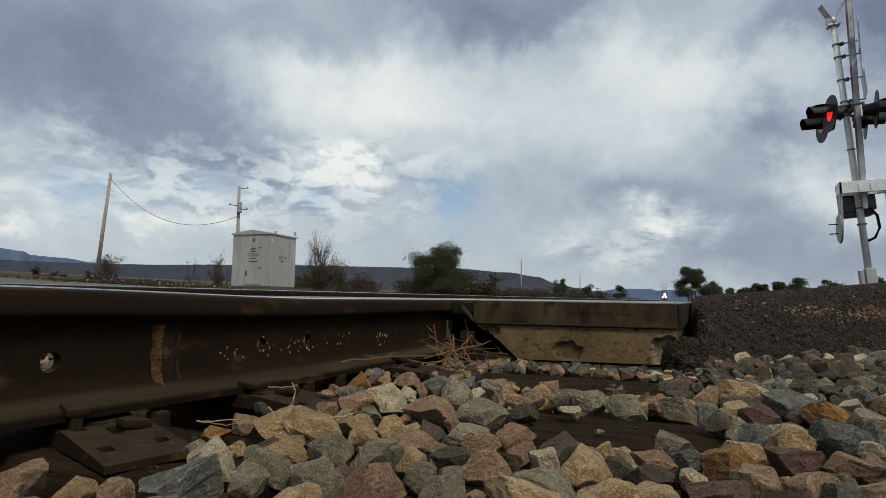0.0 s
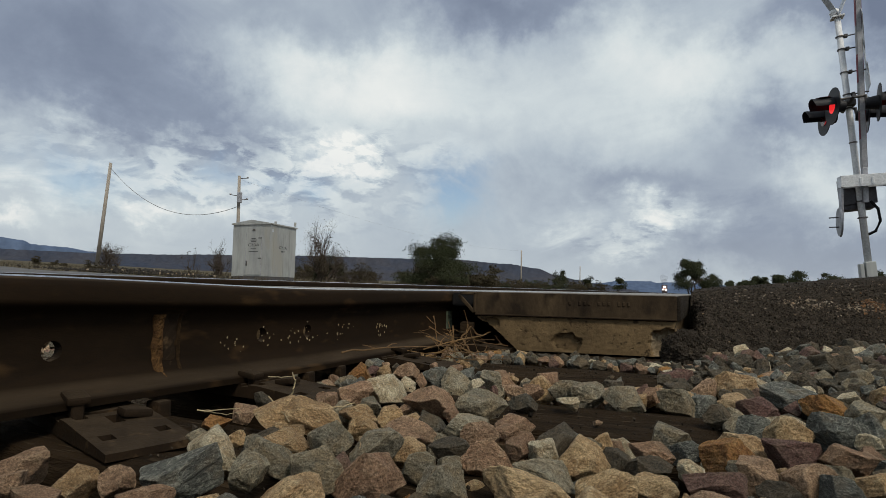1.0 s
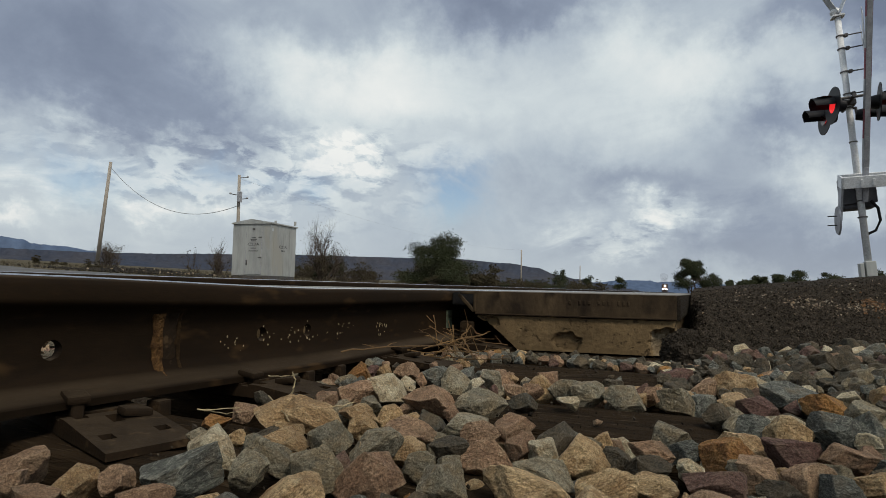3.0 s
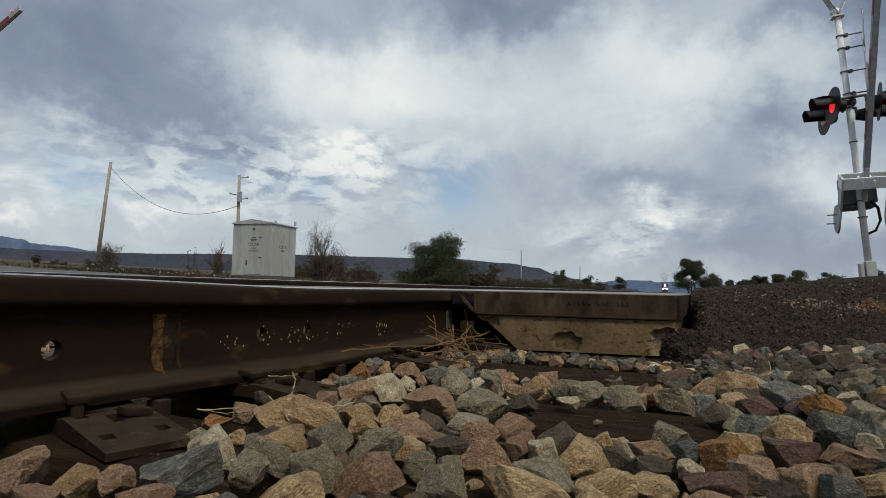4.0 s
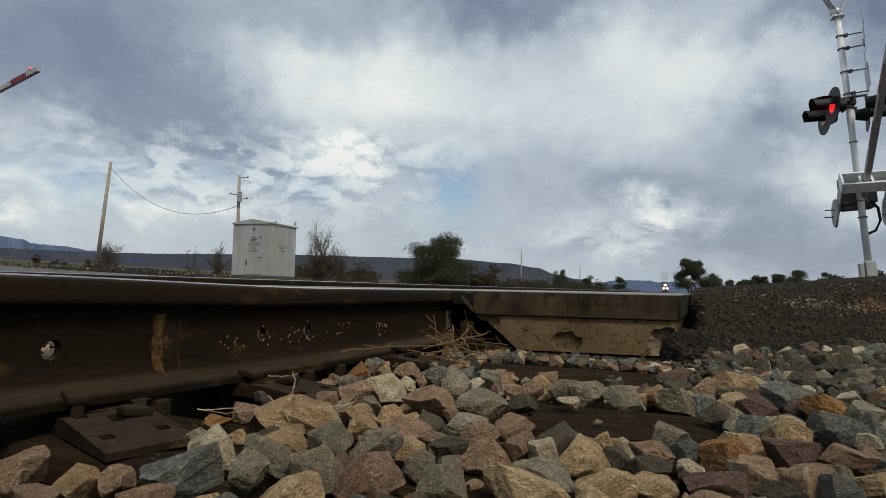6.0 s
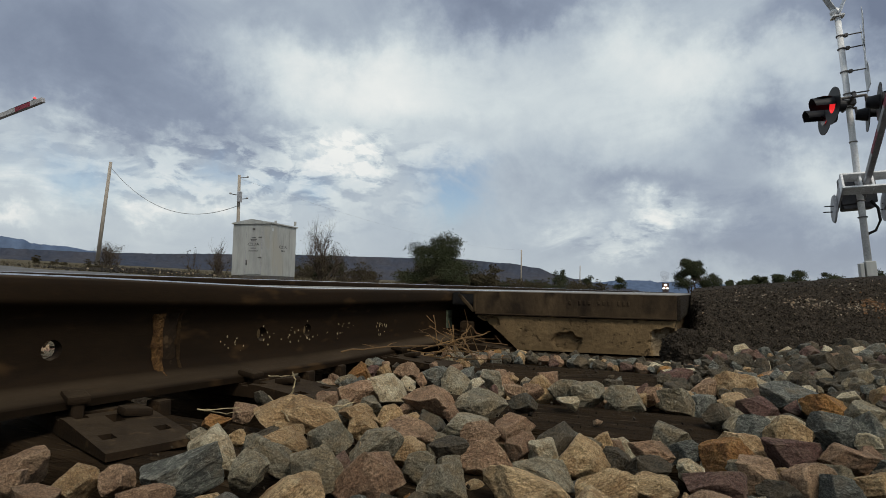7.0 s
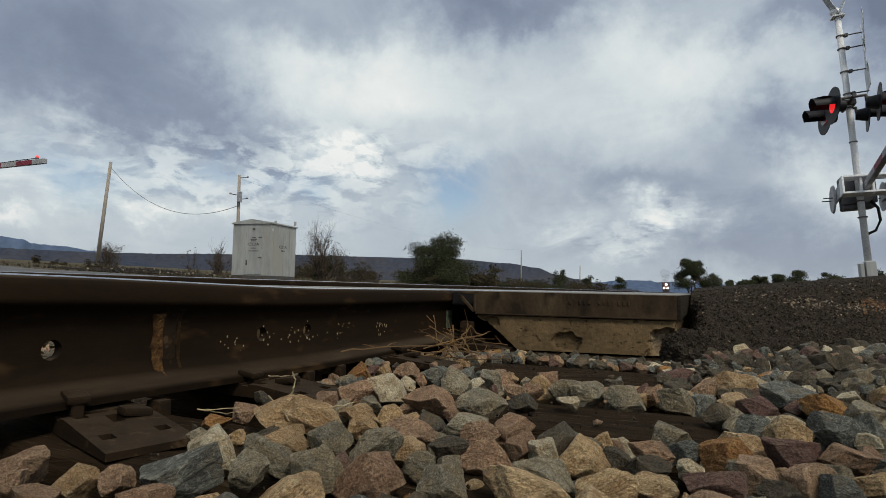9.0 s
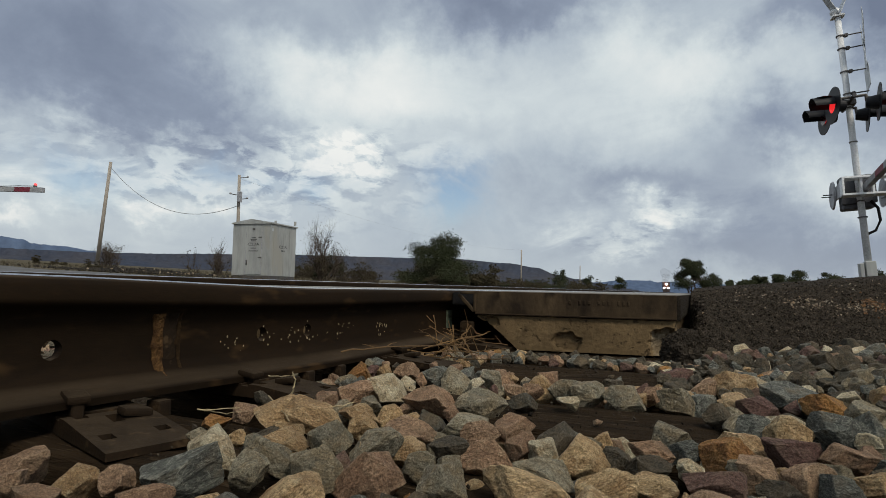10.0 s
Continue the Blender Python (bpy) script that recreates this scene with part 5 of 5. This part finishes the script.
SMOKE = bpy.data.materials.new("thin_smoke")
SMOKE.use_nodes = True
_g = Graph(SMOKE.node_tree)
_mix = _g.node("ShaderNodeMixShader", {"Fac": .06})
_g.put(_mix.inputs[1], _g.node("ShaderNodeBsdfTransparent").outputs[0])
_g.put(_mix.inputs[2], _g.node("ShaderNodeBsdfDiffuse", {"Color": (.17, .145, .12, 1)}).outputs[0])
_g.node("ShaderNodeOutputMaterial", {"Surface": _mix.outputs[0]})
locomotive, exhaust_smoke = build_train()

# ---- dry twigs and straw ----


def twig(name, pts, r, mat, root, forks=0, rng=None):
    bm = bmesh.new()
    pts = [Vector(p) for p in pts]
    fine = []
    for k in range(len(pts) - 1):
        for q in range(4):
            fine.append(pts[k].lerp(pts[k + 1], q / 4) + Vector((rng.gauss(0, r * .5), rng.gauss(0, r * .5), rng.gauss(0, r * .5))))
    fine.append(pts[-1])
    tube(bm, fine, [.85 * r * (1 - .6 * k / len(fine)) for k in range(len(fine))], 6)
    for _ in range(forks):
        i = rng.randint(1, len(fine) - 2)
        d = Vector((rng.gauss(0, 1), rng.gauss(0, 1), abs(rng.gauss(.3, .6)))).normalized()
        tube(bm, [fine[i], fine[i] + d * .018, fine[i] + d * .035 + Vector((0, 0, rng.gauss(0, .006)))], [r * .6, r * .45, r * .3], 5)
    return part(name, bm, mat, root)


def build_twigs():
    rng = random.Random(21)
    pile = thing("twig_pile", pose(-.645, 1.50, .030), "tangle of dry brown twigs against the rail", "twigs")
    twig("twig", [(-.070, -.48, .040), (-.015, -.38, .045), (.015, -.22, .035), (.045, .0, .025)], .0024, M["twig"], pile, 2, rng)
    for _ in range(13):
        c = Vector((rng.gauss(0, .045), rng.gauss(0, .03), rng.uniform(.0, .05)))
        d = Vector((rng.gauss(0, 1), rng.gauss(0, .6), rng.gauss(.15, .35))).normalized()
        ln = rng.uniform(.07, .16)
        twig("twig", [c - d * ln * .6, c, c + d * ln * .6 + Vector((0, 0, rng.gauss(0, .008)))], rng.uniform(.0009, .0024), M["twig"], pile, rng.randint(0, 2), rng)
    # the stouter stems
    for pts, r in (([(-.095, 0, -.022), (-.045, 0, .006), (.005, 0, .038), (.035, 0, .075)], .0046), ([(.005, -.005, .038), (.045, .0, .045), (.09, .01, .062)], .0028),
                   ([(-.088, .01, .100), (-.078, .01, .05), (-.07, .01, .0)], .0022), ([(-.02, .0, .075), (-.018, .0, .03), (-.01, .0, -.01)], .0024),
                   ([(-.105, .0, .04), (-.05, .0, .022), (.0, .0, .015), (.06, .0, -.002)], .0030), ([(-.20, -.02, -.005), (-.10, -.01, -.008), (.0, .0, .002)], .0026),
                   ([(.01, -.01, .045), (.035, -.01, .01), (.05, -.01, -.015)], .0032), ([(-.10, -.02, -.02), (.02, -.02, -.016), (.15, -.02, -.006)], .0026)):
        twig("twig", pts, r, M["twig"], pile, 1, rng)
    twig("twig", [(-.02, .01, .0), (-.035, .02, .05), (-.045, .02, .085)], .0018, M["twig"], pile, 1, rng)
    twig("twig", [(.0, .03, .01), (.01, .03, .05), (.012, .03, .08)], .0018, M["twig"], pile, 0, rng)
    twig("twig", [(-.02, -.03, .005), (.06, -.02, .006), (.14, .0, .018)], .0022, M["twig"], pile, 3, rng)
    for label, pts, r in (("bent pale root stalk beside the rail", [(-0.630, 0.739, 0.020), (-0.631, 0.759, 0.024), (-0.624, 0.761, 0.037), (-0.622, 0.761, 0.054), (-0.625, 0.758, 0.067)], 0.0024),
                          ("dry straw stalk lying on the ballast", [(-0.699, 0.633, 0.020), (-0.670, 0.644, 0.022), (-0.641, 0.660, 0.024)], 0.0013),
                          ("dry straw stalk lying on the ballast", [(-0.699, 0.646, 0.016), (-0.650, 0.642, 0.018), (-0.628, 0.651, 0.022)], 0.001),
                          ("dry straw stalk leaning on the stones", [(-0.637, 0.715, 0.034), (-0.566, 0.658, 0.034), (-0.494, 0.596, 0.034)], 0.0014),
                          ("thin dry straw stalk over the tie plate", [(-0.663, 0.741, 0.060), (-0.643, 0.751, 0.058), (-0.625, 0.759, 0.060)], 0.001),
                          ("dry straw stalk lying on the ballast", [(-0.513, 0.652, 0.036), (-0.494, 0.685, 0.036), (-0.485, 0.733, 0.036)], 0.0015)):
        root = thing("straw_stalk", Matrix(), label, "straw", "loose straw")
        twig("stalk", pts, r, M["straw"], root, 0, rng)


build_twigs()

# ---- ballast stones ----


def stone_mesh(seed, mat, blocky):
    """A broken rock: a lump split off by cleavage planes, its faces rough, filling a box of two units."""
    rng = random.Random(seed)
    bm = bmesh.new()
    bmesh.ops.create_cube(bm, size=2.0)
    spin = Euler((rng.uniform(0, 6), rng.uniform(0, 6), rng.uniform(0, 6))).to_matrix()
    for v in bm.verts:
        v.co = spin @ (v.co + Vector((rng.uniform(-.3, .3), rng.uniform(-.3, .3), rng.uniform(-.3, .3))))
    for q in range(rng.randint(10, 15)):
        n = Vector((rng.gauss(0, 1), rng.gauss(0, 1), rng.gauss(0, 1))).normalized()
        bmesh.ops.bisect_plane(bm, geom=bm.verts[:] + bm.edges[:] + bm.faces[:], plane_co=n * rng.uniform(.66, 1.05) * (1.12 if blocky else 1.0), plane_no=n, clear_outer=True)
        rim = [e for e in bm.edges if e.is_boundary]
        if rim:
            bmesh.ops.holes_fill(bm, edges=rim)
    bmesh.ops.remove_doubles(bm, verts=bm.verts, dist=.10)
    bmesh.ops.dissolve_limit(bm, angle_limit=radians(9), verts=bm.verts, edges=bm.edges)
    bmesh.ops.bevel(bm, geom=list(bm.edges), offset=rng.uniform(.02, .045), segments=1, affect="EDGES", clamp_overlap=True)
    for _ in range(3):
        bmesh.ops.triangulate(bm, faces=bm.faces)
        long = [e for e in bm.edges if e.calc_length() > .30]
        if long:
            bmesh.ops.subdivide_edges(bm, edges=long, cuts=1, use_grid_fill=True)
    bmesh.ops.triangulate(bm, faces=bm.faces)
    bmesh.ops.recalc_face_normals(bm, faces=bm.faces)
    off = Vector((seed * 1.7, seed * .3, 0))
    bed = Vector((rng.gauss(0, .4), rng.gauss(0, .4), 1)).normalized()      # the rock splits in layers
    bm.normal_update()
    step = {}
    for v in bm.verts:
        layer = noise.noise(off + bed * (v.co.dot(bed) * 5.0) + v.co * .5)
        step[v] = v.normal * (.050 * noise.noise(v.co * 1.5 + off) + .042 * noise.noise(v.co * 3.7 + off) + .024 * noise.noise(v.co * 8 + off) + .060 * layer * (1 - abs(v.normal.dot(bed))))
    for v, d in step.items():
        v.co += d
    for axis in range(3):
        lo, hi = min(v.co[axis] for v in bm.verts), max(v.co[axis] for v in bm.verts)
        for v in bm.verts:
            v.co[axis] = (v.co[axis] - (lo + hi) / 2) * 2 / (hi - lo)
    return mesh_from(bm, "ballast_stone", mat)


SHAPES = 9
STONE_MESHES = [[stone_mesh(100 * k + s, mat, s % 2 == 0) for s in range(SHAPES)] for k, mat in enumerate(STONES)]
MIX = [0, 0, 7, 7, 1, 1, 1, 2, 2, 2, 2, 2, 5, 5, 0, 4, 1, 2, 7, 6] * 2 + [3]
SHOULDER_MIX = [5, 5, 7, 5, 5, 2, 5, 6, 5, 5, 7, 5] * 2 + [4, 3, 1, 0, 0]
# the stones that stand out: x, y, half width, height to width, kind of rock
AT_THE_PLATE = [(-0.655, 0.363, 0.027, 0.73, 2), (-0.570, 0.311, 0.015, 1.12, 2), (-0.521, 0.304, 0.017, 0.64, 2), (-0.527, 0.343, 0.020, 0.89, 1),
    (-0.506, 0.367, 0.016, 1.25, 2), (-0.440, 0.348, 0.023, 0.53, 2), (-0.458, 0.402, 0.034, 0.70, 7), (-0.558, 0.508, 0.014, 0.85, 0), (-0.494,
    0.479, 0.029, 0.85, 4), (-0.517, 0.531, 0.011, 1.19, 1), (-0.473, 0.517, 0.015, 1.25, 0), (-0.640, 0.616, 0.019, 0.61, 3), (-0.651, 0.682, 0.018,
    1.23, 2), (-0.555, 0.666, 0.047, 0.55, 1), (-0.459, 0.547, 0.028, 0.56, 1), (-0.414, 0.486, 0.025, 0.61, 0), (-0.417, 0.445, 0.020, 0.96, 0),
    (-0.350, 0.415, 0.038, 0.50, 1), (-0.702, 0.776, 0.017, 0.79, 5)]
BETWEEN_TIES = [(-0.559, 0.844, 0.030, 0.72, 2), (-0.719, 1.102, 0.027, 1.01, 3), (-0.521, 0.899, 0.040, 0.75, 4), (-0.417, 0.855, 0.047, 0.56, 2),
    (-0.350, 0.908, 0.046, 0.61, 0), (-0.556, 1.160, 0.039, 0.69, 7), (-0.441, 1.118, 0.015, 0.99, 4), (-0.431, 1.194, 0.026, 0.80, 0), (-0.343,
    1.081, 0.025, 0.73, 2), (-0.298, 0.981, 0.026, 0.69, 5), (-0.312, 1.107, 0.020, 1.18, 2), (-0.323, 1.263, 0.023, 0.75, 2), (-0.256, 1.135, 0.035,
    0.79, 0), (-0.227, 1.019, 0.020, 0.62, 4), (-0.645, 1.192, 0.031, 0.78, 2), (-0.210, 1.115, 0.032, 0.90, 0), (-0.139, 1.120, 0.036, 0.76, 0),
    (-0.099, 1.183, 0.018, 1.19, 2), (-0.056, 1.140, 0.034, 0.64, 0)]
IN_FRONT = [(-0.513, 0.666, 0.038, 0.61, 1), (-0.467, 0.718, 0.028, 0.56, 1), (-0.415, 0.648, 0.020, 0.87, 1), (-0.418, 0.582, 0.027, 0.87, 0),
    (-0.356, 0.655, 0.041, 0.54, 2), (-0.314, 0.763, 0.038, 0.57, 0), (-0.286, 0.653, 0.030, 0.57, 5), (-0.326, 0.614, 0.020, 0.93, 1), (-0.363,
    0.590, 0.018, 0.54, 1), (-0.355, 0.585, 0.032, 0.63, 0), (-0.320, 0.507, 0.036, 0.87, 2), (-0.364, 0.488, 0.027, 0.78, 0), (-0.236, 0.637, 0.032,
    0.87, 2), (-0.282, 0.739, 0.027, 0.70, 2), (-0.214, 0.694, 0.019, 1.12, 2), (-0.255, 0.768, 0.017, 0.71, 2), (-0.187, 0.751, 0.030, 0.70, 5),
    (-0.183, 0.697, 0.022, 0.98, 4), (-0.136, 0.682, 0.033, 0.81, 1)]
NEAREST = [(-0.157, 0.608, 0.034, 0.54, 0), (-0.163, 0.549, 0.046, 0.50, 1), (-0.245, 0.533, 0.027, 0.82, 0), (-0.293, 0.571, 0.020, 0.95, 0),
    (-0.264, 0.592, 0.017, 0.75, 0), (-0.146, 0.758, 0.019, 0.56, 0), (-0.128, 0.791, 0.014, 1.12, 1), (-0.052, 0.828, 0.029, 0.86, 0), (-0.103,
    0.706, 0.020, 0.90, 5), (-0.066, 0.758, 0.027, 0.65, 2), (-0.061, 0.691, 0.025, 0.67, 5), (-0.020, 0.704, 0.014, 1.25, 4), (-0.051, 0.627, 0.027,
    0.50, 1), (0.009, 0.645, 0.031, 0.63, 6), (-0.092, 0.590, 0.030, 0.66, 1), (0.046, 0.704, 0.023, 0.91, 2), (0.017, 0.771, 0.032, 0.93, 3), (0.031,
    0.724, 0.014, 1.02, 0), (-0.026, 0.790, 0.021, 0.63, 7)]
SHOULDER_STONES = [(-0.010, 1.276, 0.025, 1.17, 2), (-0.038, 1.548, 0.024, 0.59, 4), (0.047, 1.324, 0.042, 0.81, 1), (0.101, 1.419, 0.023, 0.59, 4),
    (0.143, 1.201, 0.061, 0.52, 7), (0.176, 1.122, 0.041, 0.50, 3), (0.224, 1.218, 0.019, 1.00, 4), (0.072, 1.100, 0.032, 0.76, 6), (0.013, 1.012,
    0.023, 1.25, 5), (0.058, 0.922, 0.026, 1.25, 7), (0.091, 0.906, 0.035, 1.12, 1), (0.155, 0.915, 0.039, 0.78, 7), (0.211, 1.056, 0.025, 1.12, 0),
    (0.087, 0.798, 0.030, 0.67, 6), (0.092, 0.698, 0.024, 0.99, 2), (0.141, 0.786, 0.027, 0.75, 2), (0.117, 0.680, 0.021, 0.74, 7), (0.147, 0.701,
    0.017, 1.12, 1), (0.187, 0.895, 0.016, 0.88, 4)]


def build_ballast():
    rng = random.Random(42)
    root = thing("ballast", Matrix(), "coarse mixed grey, tan and pink railway ballast", "ballast")
    placed, cells = [], {}

    def add(x, y, z, half, turn, kind):
        placed.append((x, y, half[0], kind, Matrix.LocRotScale((x, y, z), turn, half), rng.randrange(SHAPES)))
        cells.setdefault((int(x // .1), int(y // .1)), []).append((x, y, half[0]))

    def free(x, y, r, share):
        i, j = int(x // .1), int(y // .1)
        near = (p for a in (-1, 0, 1) for b in (-1, 0, 1) for p in cells.get((i + a, j + b), ()))
        return all((x - p[0]) ** 2 + (y - p[1]) ** 2 > (share * (r + p[2])) ** 2 for p in near)

    def allowed(x, y, r):
        if x < RAIL_X + .085 + r or x * x + y * y < (.26 + r) ** 2:
            return False
        if x < -.06 and y > 1.83 - r:
            return False
        if x >= -.06 and y > road_edge(x) + .03:
            return False
        if (x < -.42 and y < .52 - .45 * (x + .42)) or (x < -.55 and y < .76):
            return False                                    # the near tie lies open beside its plate
        return not (x < RAIL_X + .245 + r and any(abs(y - t) < .10 + r for t in PLATE_YS))

    def on_open_tie(x, y, r):
        """The stretches of two ties that lie open."""
        return (-.58 < x < .03 and abs(y - tie_y(5, x)) < .125 + .7 * r) or (-.60 < x < -.10 and abs(y - tie_y(6, x)) < .115 + .6 * r)

    def level(x, y):
        return .012 + .028 * smoothstep(-.05, .4, x) + (.012 if -.6 < x < -.35 and y < 1.0 else 0)

    for x, y, r, tall, kind in AT_THE_PLATE + BETWEEN_TIES + IN_FRONT + NEAREST + SHOULDER_STONES:
        flat = min(tall, .92)
        turn = Euler((rng.gauss(0, .22), rng.gauss(0, .22), math.atan2(-x, y) + rng.gauss(0, .25) + (math.pi if rng.random() < .5 else 0)))
        add(x, y, level(x, y), (r * 1.06, max(.018, r * rng.uniform(.7, .95)) if r > .018 else r, 1.04 * r * max(flat, .52)), turn, kind)
    # larger stones, then smaller ones in between
    for count, lo, hi, share in ((3600, .026, .040, .78), (4600, .018, .026, .70), (7000, .011, .018, .64)):
        for _ in range(count):
            x, y = rng.uniform(-.80, 1.6), rng.uniform(.12, 2.9)
            r = rng.uniform(lo, hi)
            if y > 1.3 and x > -.06:
                r *= .85
            if x < -.06 and y > 1.45:
                r = min(r, rng.uniform(.014, .024))
            if not allowed(x, y, r) or not free(x, y, r, share) or on_open_tie(x, y, r):
                continue
            kind = rng.choice(SHOULDER_MIX if x > .05 or y > 1.7 or (x > -.1 and y > 1.25) else MIX)
            turn = Euler((rng.gauss(0, .5), rng.gauss(0, .5), rng.uniform(0, 6.28)))
            tall = rng.uniform(.62, 1.0)
            in_front = any(on_open_tie(x, y + s, 0) for s in (.08, .14, .20))
            z = level(x, y) + rng.uniform(-.016, .008) - (.022 if in_front else .014 if y < 1.2 and x < .25 else 0)
            if x < -.06 and y > 1.45:
                z = -.004 + .2 * r
            add(x, y, z, (r * 1.08, r * rng.uniform(.75, .95), r * tall), turn, kind)
    # a few stray stones on the second open tie
    for x, y, r, kind in ((-.215, 1.44, .008, 5), (-.44, 1.36, .006, 2), (-.16, .93, .008, 2), (-.30, .90, .006, 1)):
        add(x, y, .5 * r, (r, r * .8, r * .7), Euler((0, 0, x * 40)), kind)
    placed.sort(key=lambda p: p[0] ** 2 + p[1] ** 2 - (9 if p[2] > .017 and p[1] < 1.3 else 0))
    for x, y, r, kind, m, shape in placed[:300]:
        ob = new("ballast_stone", STONE_MESHES[kind][shape])
        ob.parent = root
        ob.matrix_basis = m
    # the rest of the bed, joined
    verts, faces, slots = [], [], []
    for x, y, r, kind, m, shape in placed[300:]:
        data = STONE_MESHES[kind][shape]
        n = len(verts)
        verts += [m @ v.co for v in data.vertices]
        faces += [[n + i for i in f.vertices] for f in data.polygons]
        slots += [kind] * len(data.polygons)
    data = bpy.data.meshes.new("loose_ballast")
    data.from_pydata(verts, [], faces)
    for one in STONES_LOOSE:
        data.materials.append(one)
    data.polygons.foreach_set("material_index", slots)
    tagged(new("loose_ballast", data), "loose smaller ballast stones of mixed colours", "ballast", kind="stuff")


build_ballast()


def build_far_ballast():
    """Simpler stones between the rails, on the far shoulder and behind the viewer."""
    rng = random.Random(8)
    verts, faces, slots = [], [], []
    for _ in range(9000):
        x, y = rng.uniform(-4.0, 1.5), rng.uniform(-5.0, 1.75)
        if (x > RAIL_X and y > .05 and x * x + y * y > .07) or x * x + y * y < .02 or min(abs(x - RAIL_X), abs(x - RAIL_X + GAUGE)) < .12:
            continue
        on_tie = -3.3 < x < .1 and any(abs(y - tie_y(i, x)) < .12 for i in range(len(TIE_YS)))
        if on_tie and rng.random() < .6:
            continue
        r = rng.uniform(.018, .040)
        add_pebble(verts, faces, Vector((x, y, .4 * r if on_tie else bed_height(x, y) + .055 + rng.uniform(-.01, .01))), r, rng)
        slots += [rng.choice([1, 2, 2, 5, 5, 6])] * 8
    data = bpy.data.meshes.new("loose_ballast")
    data.from_pydata(verts, [], faces)
    for one in STONES_LOOSE:
        data.materials.append(one)
    data.polygons.foreach_set("material_index", slots)
    tagged(new("loose_ballast", data), "loose ballast stones between and beside the rails", "ballast", kind="stuff")


build_far_ballast()


def build_tie_grit():
    """Crumbs of stone and dirt lying on the open ties."""
    rng = random.Random(15)
    verts, faces = [], []
    for _ in range(900):
        x = rng.uniform(-.72, .05)
        y = tie_y(rng.randrange(4, len(TIE_YS)), x) + rng.uniform(-.10, .10)
        r = rng.uniform(.0008, .0028) if rng.random() < .93 else rng.uniform(.003, .006)
        add_pebble(verts, faces, Vector((x, y, .0 + .2 * r)), r, rng)
    data = bpy.data.meshes.new("tie_grit")
    data.from_pydata(verts, [], faces)
    data.materials.append(M["asphalt_grit"])
    tagged(new("tie_grit", data), "crumbs of stone and dirt on the open ties", "gravel", kind="stuff")


build_tie_grit()


# ---- what moves ----


def motions():
    # the right gate comes down towards the viewer, the left one away
    right = [(0, 0), (.5, 2), (1, 5), (2, 11), (2.5, 15), (3.8, 25), (4.5, 32), (5.5, 42), (7, 58), (7.5, 65), (8.5, 74), (9, 78), (10, 85)]
    left = [(0, 10), (1, 26), (2, 40), (2.7, 48.5), (3.8, 57.9), (4.2, 60.5), (4.6, 63.1), (5, 65.5), (5.5, 68.5), (6.8, 76.1), (7.4, 79.3), (8, 82.7), (8.6, 85.8), (9.2, 88.7), (10, 92.6)]
    for arm, rows in zip(GATES, (right, left)):
        at = arm.matrix_basis.translation.copy()
        level = pose(*at, 0, 3 if arm is GATES[0] else 0, 0)     # the near gate hangs plumb on its leaning mast
        walk(arm, [(t, level @ pose(0, 0, 0, a, 0, 0)) for t, a in rows])
    # lamps flash by turns: an added vane swings up off the lens while lit
    period, start = .966, -.10
    for vane, lit in FLASH:
        at = vane.matrix_basis.translation.copy()
        shut, clear = pose(*at, 0, 0, 0), pose(*at, -86, 0, 0)
        rows = [(0.0, clear if lit == 0 else shut)]
        t, state = start + period / 2, 1
        while t < 9.9:
            if t > .1:
                now = (state % 2) == lit
                rows += [(t - .034, shut if now else clear), (t, clear if now else shut)]
            t, state = t + period / 2, state + 1
        rows.append((10.0, rows[-1][1]))
        walk(vane, rows)
    # the train comes nearer along the bend
    rows = []
    for t in range(11):
        p, s = track_pose(352 - 9.2 * t, -GAUGE / 2)
        rows.append((t, pose(p.x, p.y, TRAIN_Z, 0, 0, math.degrees(s))))
    walk(locomotive, rows)
    walk(exhaust_smoke, rows)


TRAIN_Z = 0.2
motions()
